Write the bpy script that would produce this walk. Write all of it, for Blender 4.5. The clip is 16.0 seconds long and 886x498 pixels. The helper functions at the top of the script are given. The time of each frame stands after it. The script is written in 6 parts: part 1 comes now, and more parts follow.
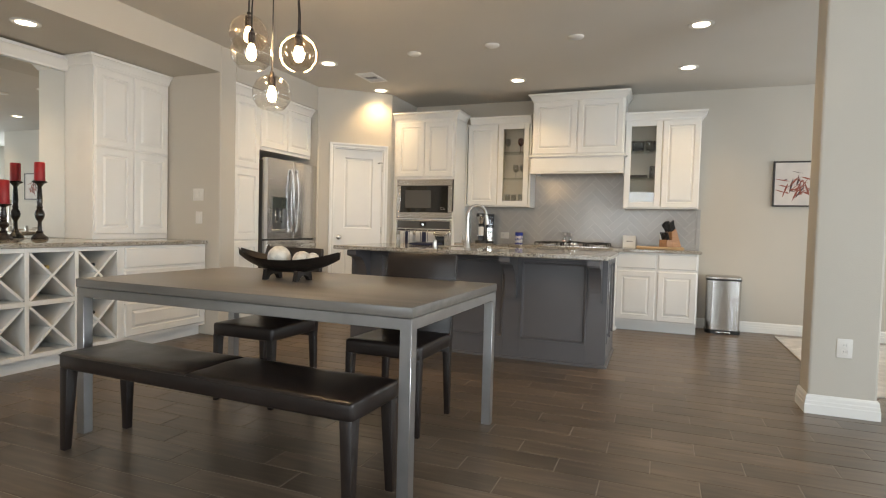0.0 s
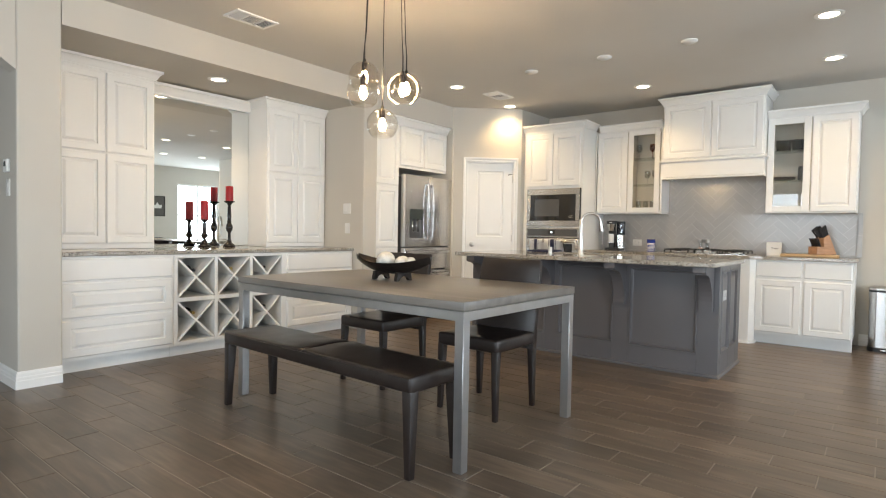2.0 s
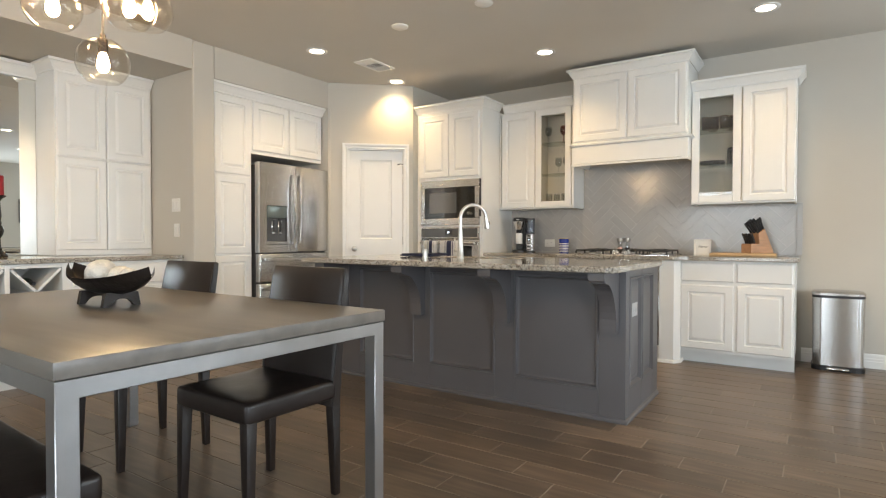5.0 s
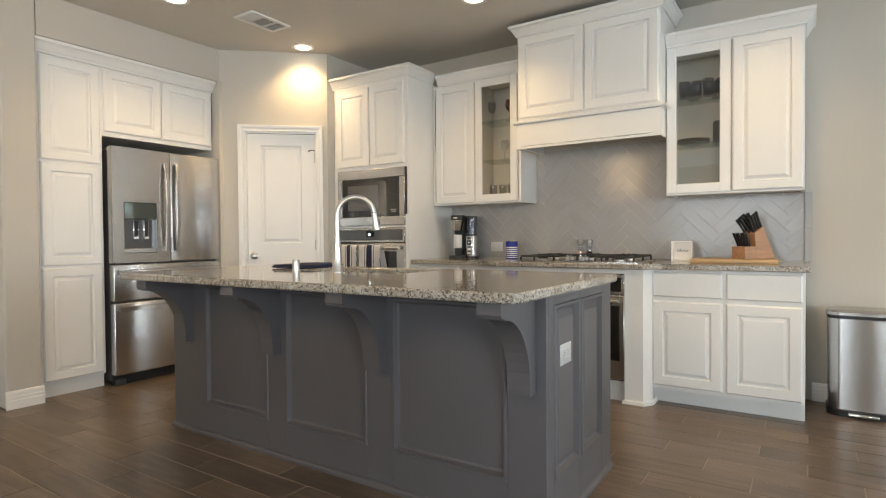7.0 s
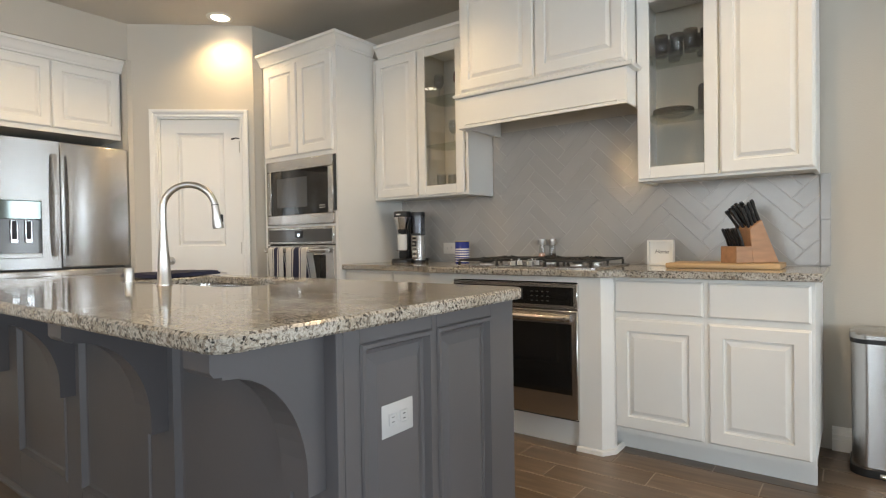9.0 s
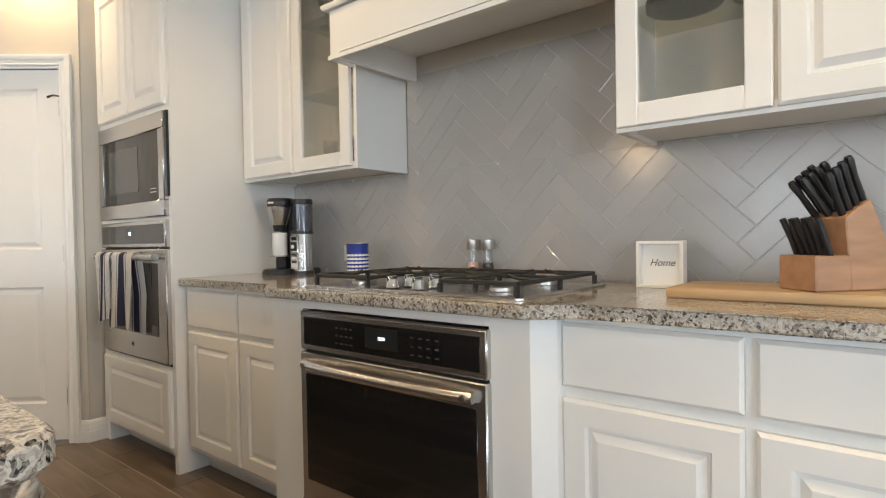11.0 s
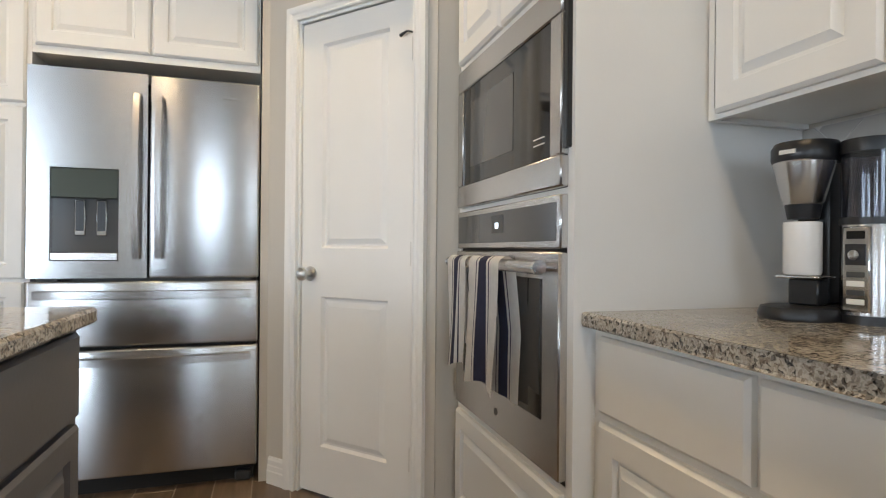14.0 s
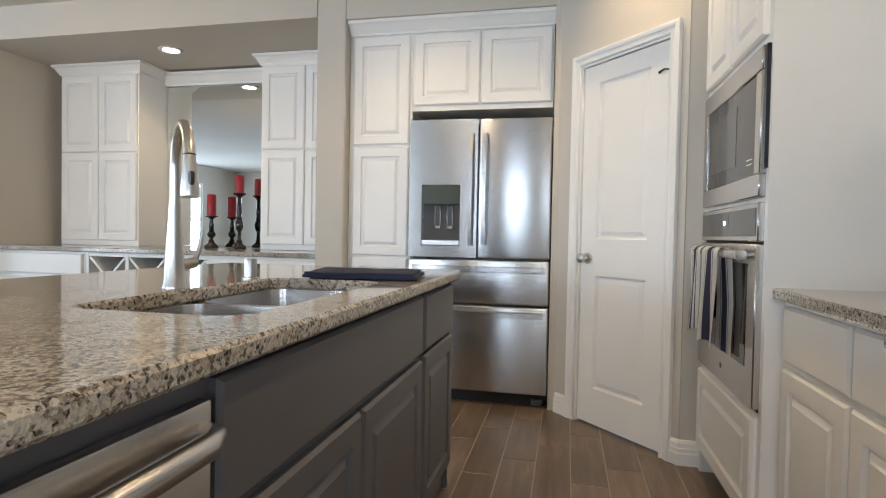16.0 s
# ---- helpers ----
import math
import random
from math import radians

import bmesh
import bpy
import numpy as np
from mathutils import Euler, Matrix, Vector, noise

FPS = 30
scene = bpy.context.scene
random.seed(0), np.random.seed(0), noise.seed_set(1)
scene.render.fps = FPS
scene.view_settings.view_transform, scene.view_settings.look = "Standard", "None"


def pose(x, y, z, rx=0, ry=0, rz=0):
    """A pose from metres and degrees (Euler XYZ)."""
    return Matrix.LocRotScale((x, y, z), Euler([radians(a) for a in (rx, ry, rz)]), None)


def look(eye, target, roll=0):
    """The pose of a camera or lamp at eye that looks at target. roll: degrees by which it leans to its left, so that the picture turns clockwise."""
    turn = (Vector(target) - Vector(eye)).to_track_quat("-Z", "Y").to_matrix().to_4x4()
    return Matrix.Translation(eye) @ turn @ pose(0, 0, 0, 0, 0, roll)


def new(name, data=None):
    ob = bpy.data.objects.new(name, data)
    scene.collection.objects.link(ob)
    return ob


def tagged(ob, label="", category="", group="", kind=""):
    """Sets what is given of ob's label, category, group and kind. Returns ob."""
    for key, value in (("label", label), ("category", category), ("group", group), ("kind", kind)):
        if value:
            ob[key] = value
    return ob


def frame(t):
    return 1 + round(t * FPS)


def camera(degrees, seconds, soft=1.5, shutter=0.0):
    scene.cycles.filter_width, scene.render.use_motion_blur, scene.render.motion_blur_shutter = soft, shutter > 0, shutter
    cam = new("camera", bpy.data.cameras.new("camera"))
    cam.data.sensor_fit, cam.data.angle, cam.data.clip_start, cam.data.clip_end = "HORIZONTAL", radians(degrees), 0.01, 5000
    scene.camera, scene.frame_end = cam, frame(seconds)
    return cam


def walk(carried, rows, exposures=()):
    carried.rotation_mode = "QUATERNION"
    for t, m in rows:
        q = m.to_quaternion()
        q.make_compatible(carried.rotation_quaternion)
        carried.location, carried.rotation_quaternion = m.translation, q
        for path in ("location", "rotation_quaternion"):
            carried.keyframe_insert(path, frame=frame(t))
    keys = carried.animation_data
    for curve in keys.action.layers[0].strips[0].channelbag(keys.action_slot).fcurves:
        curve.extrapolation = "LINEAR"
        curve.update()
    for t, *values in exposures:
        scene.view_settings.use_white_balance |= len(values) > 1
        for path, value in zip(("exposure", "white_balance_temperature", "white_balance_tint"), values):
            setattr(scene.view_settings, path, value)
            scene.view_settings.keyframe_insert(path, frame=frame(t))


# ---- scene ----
cam = camera(77.0, 16.0, soft=1.15)
PATH = [
    (0, (0.174, -0.171, 1.093), (-0.551, 1.692, 1.015), 1.5),
    (0.5, (0.359, -0.269, 1.093), (-0.577, 1.498, 1.018), 1.4),
    (1, (0.507, -0.351, 1.08), (-0.576, 1.33, 1.009), 1.3),
    (1.5, (0.646, -0.313, 1.098), (-0.528, 1.305, 1.031), 1.2),
    (2, (0.784, -0.276, 1.101), (-0.458, 1.29, 1.04), 1.0),
    (2.5, (0.881, -0.235, 1.098), (-0.387, 1.311, 1.045), 0.9),
    (3, (0.906, -0.142, 1.089), (-0.374, 1.394, 1.04), 0.8),
    (3.5, (0.869, 0.105, 1.091), (-0.408, 1.644, 1.041), 0.6),
    (4, (0.834, 0.402, 1.073), (-0.39, 1.983, 1.026), 0.4),
    (4.5, (0.772, 0.799, 1.074), (-0.398, 2.42, 1.03), 0.2),
    (5, (0.682, 1.203, 1.057), (-0.426, 2.867, 1.019), 0.1),
    (5.2, (0.671, 1.368, 1.073), (-0.42, 3.043, 1.028), -0.1),
    (7.3, (0.575, 2.625, 1.085), (-0.527, 4.293, 1.05), -0.6),
    (7.5, (0.58, 2.653, 1.097), (-0.537, 4.311, 1.056), -0.6),
    (8, (0.581, 2.802, 1.092), (-0.565, 4.441, 1.055), -0.6),
    (8.5, (0.645, 3.133, 1.092), (-0.525, 4.755, 1.056), -0.7),
    (9, (0.706, 3.577, 1.069), (-0.489, 5.18, 1.037), -0.9),
    (9.5, (0.673, 4.031, 1.08), (-0.548, 5.615, 1.044), -1.1),
    (9.7, (0.697, 4.186, 1.115), (-0.529, 5.765, 1.058), -1.3),
    (11.8, (-0.047, 5.388, 1.046), (-1.381, 6.878, 1.04), -0.5),
    (12, (-0.167, 5.442, 1.057), (-1.555, 6.883, 1.048), -0.5),
    (12.5, (-0.467, 5.505, 1.057), (-2.035, 6.746, 1.051), -0.3),
    (13, (-0.782, 5.511, 1.068), (-2.441, 6.628, 1.063), -0.1),
    (13.5, (-1.005, 5.546, 1.071), (-2.78, 6.468, 1.069), 0.1),
    (14, (-1.063, 5.594, 1.048), (-2.975, 6.18, 1.052), 0.5),
    (14.5, (-0.944, 5.634, 1.021), (-2.934, 5.836, 1.016), 1.0),
    (15, (-0.752, 5.676, 1.04), (-2.747, 5.544, 1.01), 1.2),
    (15.5, (-0.523, 5.687, 1.054), (-2.494, 5.347, 1.013), 1.2),
    (16, (-0.253, 5.634, 1.055), (-2.205, 5.202, 1.006), 1.1),
]
EXPOSURES = [(0.0, -0.25, 7200, 14), (0.5, 0.1, 7050, 14), (1.0, 0.25, 6780, 13), (1.5, 0.18, 6780, 13), (2.5, 0.04, 6780, 13), (5.0, 0.0, 6950, 13), (9.0, -0.21, 6850, 13), (12.0, 0.05, 6620, 13), (13.0, 0.02, 6620, 13), (14.0, -0.17, 6270, 13), (16.0, -0.16, 6120, 13)]
walk(cam, [(t, look(eye, target, roll)) for t, eye, target, roll in PATH], EXPOSURES)

# ---- world and daylight ----
world = bpy.data.worlds.new("sky")
scene.world = world
world.use_nodes = True
wn = world.node_tree
sky = wn.nodes.new("ShaderNodeTexSky")
sky.sky_type, sky.sun_disc = "NISHITA", False
sky.sun_elevation, sky.sun_rotation = radians(48), radians(150)
wn.links.new(sky.outputs[0], wn.nodes["Background"].inputs[0])
wn.nodes["Background"].inputs[1].default_value = 0.12


def lamp(name, kind, m, energy, colour, **kw):
    d = bpy.data.lights.new(name, kind)
    d.energy, d.color = energy, colour
    for k, v in kw.items():
        if k == "size":
            d.size = v
        if k == "size_y":
            d.shape, d.size_y = "RECTANGLE", v
        if k == "radius":
            d.shadow_soft_size = v
        if k == "angle":
            d.angle = v
        if k == "spot":
            d.spot_size, d.spot_blend = v
    ob = new(name, d)
    ob.matrix_world = m
    return ob


WARM = (1.0, 0.72, 0.38)
COOL = (0.72, 0.87, 1.0)
CEIL = 2.74
BAR_Z = 2.49
CANS = [(-3.07, 5.93, CEIL), (-3.06, 4.77, CEIL), (-1.36, 5.92, CEIL), (0.41, 4.69, CEIL), (0.37, 5.90, CEIL),
        (-4.15, 2.52, BAR_Z), (2.44, 5.6, CEIL), (2.36, 6.45, CEIL), (3.9, 3.0, CEIL)]
CAN_WATTS = 56
for cx, cy, cz in CANS:
    lamp("can_lamp", "SPOT", pose(cx, cy, cz - 0.012), CAN_WATTS * (0.6 if cz < CEIL else 0.3 if cx > 1 else 1), WARM, radius=0.06, spot=(radians(132), 0.8))
# openings: (centre, width, height, turn)
SOUTH_Y, EAST_X, NORTH_Y, FAR_Y, NOOK_X = -3.6, 5.0, 6.93, 8.7, 2.45
lamp("window_light", "AREA", look((-1.0, SOUTH_Y - 0.05, 1.35), (-1.0, 0, 1.35)), 125, COOL, size=2.6, size_y=1.9)
lamp("window_light", "AREA", look((2.6, SOUTH_Y - 0.05, 1.35), (2.6, 0, 1.35)), 115, COOL, size=2.0, size_y=1.9)
lamp("window_light", "AREA", look((EAST_X + 0.05, 7.75, 1.45), (0, 7.75, 1.45)), 80, COOL, size=1.2, size_y=1.7)
lamp("window_light", "AREA", look((EAST_X + 0.05, 4.7, 1.45), (0, 4.7, 1.45)), 105, COOL, size=1.9, size_y=1.7)
lamp("window_light", "AREA", look((3.9, FAR_Y + 0.05, 1.45), (3.9, 0, 1.45)), 35, COOL, size=1.2, size_y=1.7)
lamp("window_light", "AREA", look((EAST_X + 0.05, 0.6, 1.45), (0, 0.6, 1.45)), 250, COOL, size=2.2, size_y=1.7)


# ---- materials ----
def mat(name, colour, rough=0.5, metal=0.0, var=0.0, scale=6.0, bump=0.0, bscale=60.0, coat=0.0, stretch=(1, 1, 1), rvar=0.0, rand=0.0, spec=0.5):
    m = bpy.data.materials.new(name)
    m.use_nodes = True
    n, l = m.node_tree.nodes, m.node_tree.links
    b = n["Principled BSDF"]
    b.inputs["Base Color"].default_value = (*colour, 1)
    b.inputs["Roughness"].default_value, b.inputs["Metallic"].default_value = rough, metal
    b.inputs["Specular IOR Level"].default_value = spec
    b.inputs["Coat Weight"].default_value = coat
    b.inputs["Coat Roughness"].default_value = 0.08
    tc, mp = n.new("ShaderNodeTexCoord"), n.new("ShaderNodeMapping")
    l.new(tc.outputs["Object"], mp.inputs["Vector"])
    mp.inputs["Scale"].default_value = stretch
    if var or rand:
        nz = n.new("ShaderNodeTexNoise")
        nz.inputs["Scale"].default_value, nz.inputs["Detail"].default_value = scale, 6
        l.new(mp.outputs[0], nz.inputs["Vector"])
        hsv, mr = n.new("ShaderNodeHueSaturation"), n.new("ShaderNodeMapRange")
        hsv.inputs["Color"].default_value = (*colour, 1)
        mr.inputs["From Min"].default_value, mr.inputs["From Max"].default_value = 0.25, 0.75
        mr.inputs["To Min"].default_value, mr.inputs["To Max"].default_value = 1 - var, 1 + var
        l.new(nz.outputs["Fac"], mr.inputs["Value"])
        last = mr.outputs[0]
        if rand:
            oi, m2, mu = n.new("ShaderNodeObjectInfo"), n.new("ShaderNodeMapRange"), n.new("ShaderNodeMath")
            m2.inputs["To Min"].default_value, m2.inputs["To Max"].default_value = 1 - rand, 1 + rand
            mu.operation = "MULTIPLY"
            l.new(oi.outputs["Random"], m2.inputs["Value"])
            l.new(m2.outputs[0], mu.inputs[0])
            l.new(last, mu.inputs[1])
            last = mu.outputs[0]
        l.new(last, hsv.inputs["Value"])
        l.new(hsv.outputs[0], b.inputs["Base Color"])
        if rvar:
            mr2 = n.new("ShaderNodeMapRange")
            mr2.inputs["From Min"].default_value, mr2.inputs["From Max"].default_value = 0.3, 0.7
            mr2.inputs["To Min"].default_value, mr2.inputs["To Max"].default_value = rough - rvar, rough + rvar
            l.new(nz.outputs["Fac"], mr2.inputs["Value"])
            l.new(mr2.outputs[0], b.inputs["Roughness"])
    if bump:
        nb, bp = n.new("ShaderNodeTexNoise"), n.new("ShaderNodeBump")
        nb.inputs["Scale"].default_value, nb.inputs["Detail"].default_value = bscale, 4
        l.new(mp.outputs[0], nb.inputs["Vector"])
        bp.inputs["Strength"].default_value, bp.inputs["Distance"].default_value = bump, 0.01
        l.new(nb.outputs["Fac"], bp.inputs["Height"])
        l.new(bp.outputs[0], b.inputs["Normal"])
    return m


def ramp(n, stops):
    r = n.new("ShaderNodeValToRGB")
    e = r.color_ramp.elements
    while len(e) < len(stops):
        e.new(0.5)
    for el, (p, c) in zip(e, stops):
        el.position, el.color = p, (*c, 1)
    return r


WALL = mat("wall_paint", (0.54, 0.505, 0.445), 0.85, var=0.03, scale=1.5, bump=0.12, bscale=180)
CEILM = mat("ceiling_paint", (0.62, 0.59, 0.54), 0.95, var=0.03, scale=1.2, bump=0.25, bscale=140)
WHITE = mat("white_cabinet_paint", (0.80, 0.79, 0.76), 0.38, var=0.025, scale=3, bump=0.02, bscale=90)
TRIM = mat("white_trim_paint", (0.80, 0.79, 0.76), 0.42, var=0.02, scale=4, bump=0.02, bscale=80)
GREY = mat("island_grey_paint", (0.108, 0.102, 0.106), 0.42, var=0.06, scale=3, bump=0.03, bscale=80)
STEEL = mat("brushed_steel", (0.60, 0.59, 0.58), 0.27, 1.0, var=0.02, scale=2, stretch=(6, 6, 0.6))
STEEL_H = mat("brushed_steel_across", (0.56, 0.54, 0.52), 0.27, 1.0, var=0.02, scale=2, stretch=(0.6, 0.6, 6))
nd = STEEL.node_tree.nodes
grain_dir = nd.new("ShaderNodeCombineXYZ")   # the brushing smears reflections upright
grain_dir.inputs[2].default_value = 1
STEEL.node_tree.links.new(grain_dir.outputs[0], nd["Principled BSDF"].inputs["Tangent"])
nd["Principled BSDF"].inputs["Anisotropic"].default_value = 0.8
NICKEL = mat("satin_nickel", (0.58, 0.56, 0.53), 0.28, 1.0, var=0.04, scale=20)
CHROME = mat("chrome", (0.75, 0.75, 0.74), 0.09, 1.0)
BLACKGLASS = mat("black_glass", (0.012, 0.011, 0.010), 0.06, spec=0.6)
BLACK = mat("black_plastic", (0.015, 0.015, 0.016), 0.35, var=0.1, scale=20)
IRON = mat("cast_iron", (0.018, 0.018, 0.018), 0.5, var=0.15, scale=40, bump=0.15, bscale=200)
DARK = mat("dark_gap", (0.02, 0.017, 0.014), 0.8)
LEATHER = mat("dark_leather", (0.020, 0.014, 0.012), 0.31, spec=0.5, var=0.22, scale=9, bump=0.05, bscale=28, rvar=0.03)
TABLETOP = mat("grey_washed_table_top", (0.165, 0.147, 0.128), 0.31, var=0.24, scale=5, bump=0.02, bscale=60, stretch=(0.4, 3, 3), rvar=0.02)
TABLEMETAL = mat("grey_table_metal", (0.45, 0.45, 0.45), 0.30, 0.9, var=0.08, scale=9, rvar=0.02)
SCREEN = mat("glass_plate", (0.10, 0.10, 0.10), 0.12, 0.3)
RED = mat("red_wax", (0.30, 0.008, 0.014), 0.42, var=0.12, scale=12, bump=0.05, bscale=40)
CANDLE_BLACK = mat("black_turned_wood", (0.014, 0.011, 0.010), 0.24, var=0.2, scale=20)
BRONZE = mat("dark_bronze", (0.022, 0.016, 0.013), 0.42, 0.4, var=0.3, scale=25, bump=0.3, bscale=60)
BALL = mat("pale_woven_ball", (0.66, 0.62, 0.55), 0.7, var=0.25, scale=30, bump=0.6, bscale=70)
BLOCKWOOD = mat("warm_wood", (0.40, 0.215, 0.115), 0.42, var=0.22, scale=7, bump=0.05, bscale=60, stretch=(1, 5, 5))
BOARDWOOD = mat("board_wood", (0.50, 0.33, 0.17), 0.45, var=0.22, scale=7, bump=0.04, bscale=60, stretch=(0.5, 6, 6))
NAVY = mat("navy_cloth", (0.020, 0.024, 0.055), 0.92, var=0.15, scale=50, bump=0.5, bscale=300)
TOWEL = mat("white_towel_cloth", (0.88, 0.87, 0.86), 0.95, var=0.06, scale=50, bump=0.12, bscale=350)
TOWEL_N = mat("navy_towel_stripe", (0.055, 0.060, 0.115), 0.95, var=0.1, scale=50, bump=0.12, bscale=350)
BLUE = mat("blue_enamel", (0.015, 0.035, 0.27), 0.25, var=0.1, scale=10)
PORC = mat("white_porcelain", (0.80, 0.79, 0.77), 0.2)
# white plate plastic, the island end's dim light put into its colour
PLATE_DIM = mat("shaded_plastic_plate", (0.50, 0.50, 0.50), 0.35)
PLATE = mat("white_plastic_plate", (0.74, 0.72, 0.68), 0.35)
SLOT = mat("dark_slot", (0.05, 0.05, 0.05), 0.5)
SALT = mat("pink_salt", (0.75, 0.45, 0.36), 0.8, var=0.3, scale=200)
PEPPER = mat("peppercorns", (0.05, 0.03, 0.025), 0.8, var=0.5, scale=200)
RUGM = mat("pale_rug", (0.60, 0.57, 0.53), 0.95, var=0.2, scale=8, bump=0.8, bscale=150)
GREENGLASS = mat("dark_bottle_glass", (0.012, 0.018, 0.010), 0.08)
GOLDFOIL = mat("gold_foil", (0.45, 0.33, 0.12), 0.35, 0.8)
BLACKFOIL = mat("black_foil", (0.02, 0.02, 0.025), 0.35)
FELT = mat("grey_sofa_cloth", (0.10, 0.10, 0.11), 0.9, var=0.1, scale=20, bump=0.3, bscale=200)
GROUT = mat("pale_grout", (0.34, 0.30, 0.25), 0.9, var=0.08, scale=30)
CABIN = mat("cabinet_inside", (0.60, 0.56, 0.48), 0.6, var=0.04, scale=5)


def glass(name, colour=(1, 1, 1), rough=0.0, thin=0.12):
    """A thin clear sheet: mostly see-through, with a sharp sheen."""
    m = bpy.data.materials.new(name)
    m.use_nodes = True
    n, l = m.node_tree.nodes, m.node_tree.links
    n.remove(n["Principled BSDF"])
    t, g, fr, mx = n.new("ShaderNodeBsdfTransparent"), n.new("ShaderNodeBsdfGlossy"), n.new("ShaderNodeLayerWeight"), n.new("ShaderNodeMixShader")
    pw, mr = n.new("ShaderNodeMath"), n.new("ShaderNodeMapRange")
    t.inputs[0].default_value = (*colour, 1)
    g.inputs["Roughness"].default_value = rough
    pw.operation, pw.inputs[1].default_value = "POWER", 3.0
    mr.inputs["To Min"].default_value, mr.inputs["To Max"].default_value = 0.05, 0.05 + thin * 4
    l.new(fr.outputs["Facing"], pw.inputs[0])
    l.new(pw.outputs[0], mr.inputs["Value"])
    l.new(mr.outputs[0], mx.inputs[0])
    l.new(t.outputs[0], mx.inputs[1])
    l.new(g.outputs[0], mx.inputs[2])
    l.new(mx.outputs[0], n["Material Output"].inputs[0])
    return m


PANE = glass("clear_pane", (0.98, 0.985, 0.98))
GLOBE = glass("clear_globe", (0.95, 0.92, 0.87), 0.03, 0.20)
TUMBLER = glass("clear_tumbler", (0.90, 0.91, 0.91), 0.02, 0.15)
SHELFG = glass("shelf_glass", (0.90, 0.93, 0.90), 0.02, 0.10)
PLASTIC = glass("clear_plastic", (0.62, 0.62, 0.66), 0.05, 0.13)
MIRROR = mat("mirror", (0.86, 0.88, 0.87), 0.0, 1.0)


def glow(name, colour, strength):
    m = bpy.data.materials.new(name)
    m.use_nodes = True
    b = m.node_tree.nodes["Principled BSDF"]
    b.inputs["Base Color"].default_value = (*colour, 1)
    b.inputs["Emission Color"].default_value = (*colour, 1)
    b.inputs["Emission Strength"].default_value = strength
    return m


LAMPGLOW = glow("can_diffuser", (1.0, 0.88, 0.68), 14)
BULB = glow("bulb_filament", (1.0, 0.72, 0.40), 240)
DIGITS = glow("lit_digits", (0.75, 0.88, 1.0), 3)


def granite():
    m = mat("speckled_granite", (0.5, 0.5, 0.5), 0.08, spec=0.55)
    n, l = m.node_tree.nodes, m.node_tree.links
    b = n["Principled BSDF"]
    tc = n.new("ShaderNodeTexCoord")
    v1, v2, nz = n.new("ShaderNodeTexVoronoi"), n.new("ShaderNodeTexVoronoi"), n.new("ShaderNodeTexNoise")
    v1.inputs["Scale"].default_value, v2.inputs["Scale"].default_value, nz.inputs["Scale"].default_value = 165, 300, 9
    nd = n.new("ShaderNodeTexNoise")
    nd.inputs["Scale"].default_value, nd.inputs["Detail"].default_value = 60, 3
    ad = n.new("ShaderNodeMixRGB")
    ad.blend_type, ad.inputs[0].default_value = "ADD", 0.016
    l.new(tc.outputs["Object"], ad.inputs[1])
    l.new(nd.outputs["Color"], ad.inputs[2])
    l.new(tc.outputs["Object"], nd.inputs["Vector"])
    for v in (v1, v2):
        l.new(ad.outputs[0], v.inputs["Vector"])
    l.new(tc.outputs["Object"], nz.inputs["Vector"])
    s1, s2 = n.new("ShaderNodeSeparateColor"), n.new("ShaderNodeSeparateColor")
    l.new(v1.outputs["Color"], s1.inputs[0])
    l.new(v2.outputs["Color"], s2.inputs[0])
    r1 = ramp(n, [(0.0, (0.58, 0.55, 0.49)), (0.30, (0.40, 0.36, 0.31)), (0.48, (0.21, 0.17, 0.135)), (0.62, (0.030, 0.028, 0.028)), (0.78, (0.52, 0.49, 0.44))])
    r1.color_ramp.interpolation = "CONSTANT"
    r2 = ramp(n, [(0.0, (0.56, 0.53, 0.48)), (0.5, (0.27, 0.235, 0.20)), (0.76, (0.02, 0.02, 0.02))])
    r2.color_ramp.interpolation = "CONSTANT"
    l.new(s1.outputs[0], r1.inputs[0])
    l.new(s2.outputs[1], r2.inputs[0])
    mx = n.new("ShaderNodeMixRGB")
    mx.inputs[0].default_value = 0.35
    l.new(r1.outputs[0], mx.inputs[1])
    l.new(r2.outputs[0], mx.inputs[2])
    mu, r3 = n.new("ShaderNodeMixRGB"), ramp(n, [(0.35, (0.78, 0.74, 0.68)), (0.65, (1, 1, 1))])
    mu.blend_type, mu.inputs[0].default_value = "MULTIPLY", 1
    l.new(nz.outputs["Fac"], r3.inputs[0])
    l.new(mx.outputs[0], mu.inputs[1])
    l.new(r3.outputs[0], mu.inputs[2])
    l.new(mu.outputs[0], b.inputs["Base Color"])
    return m


GRANITE = granite()


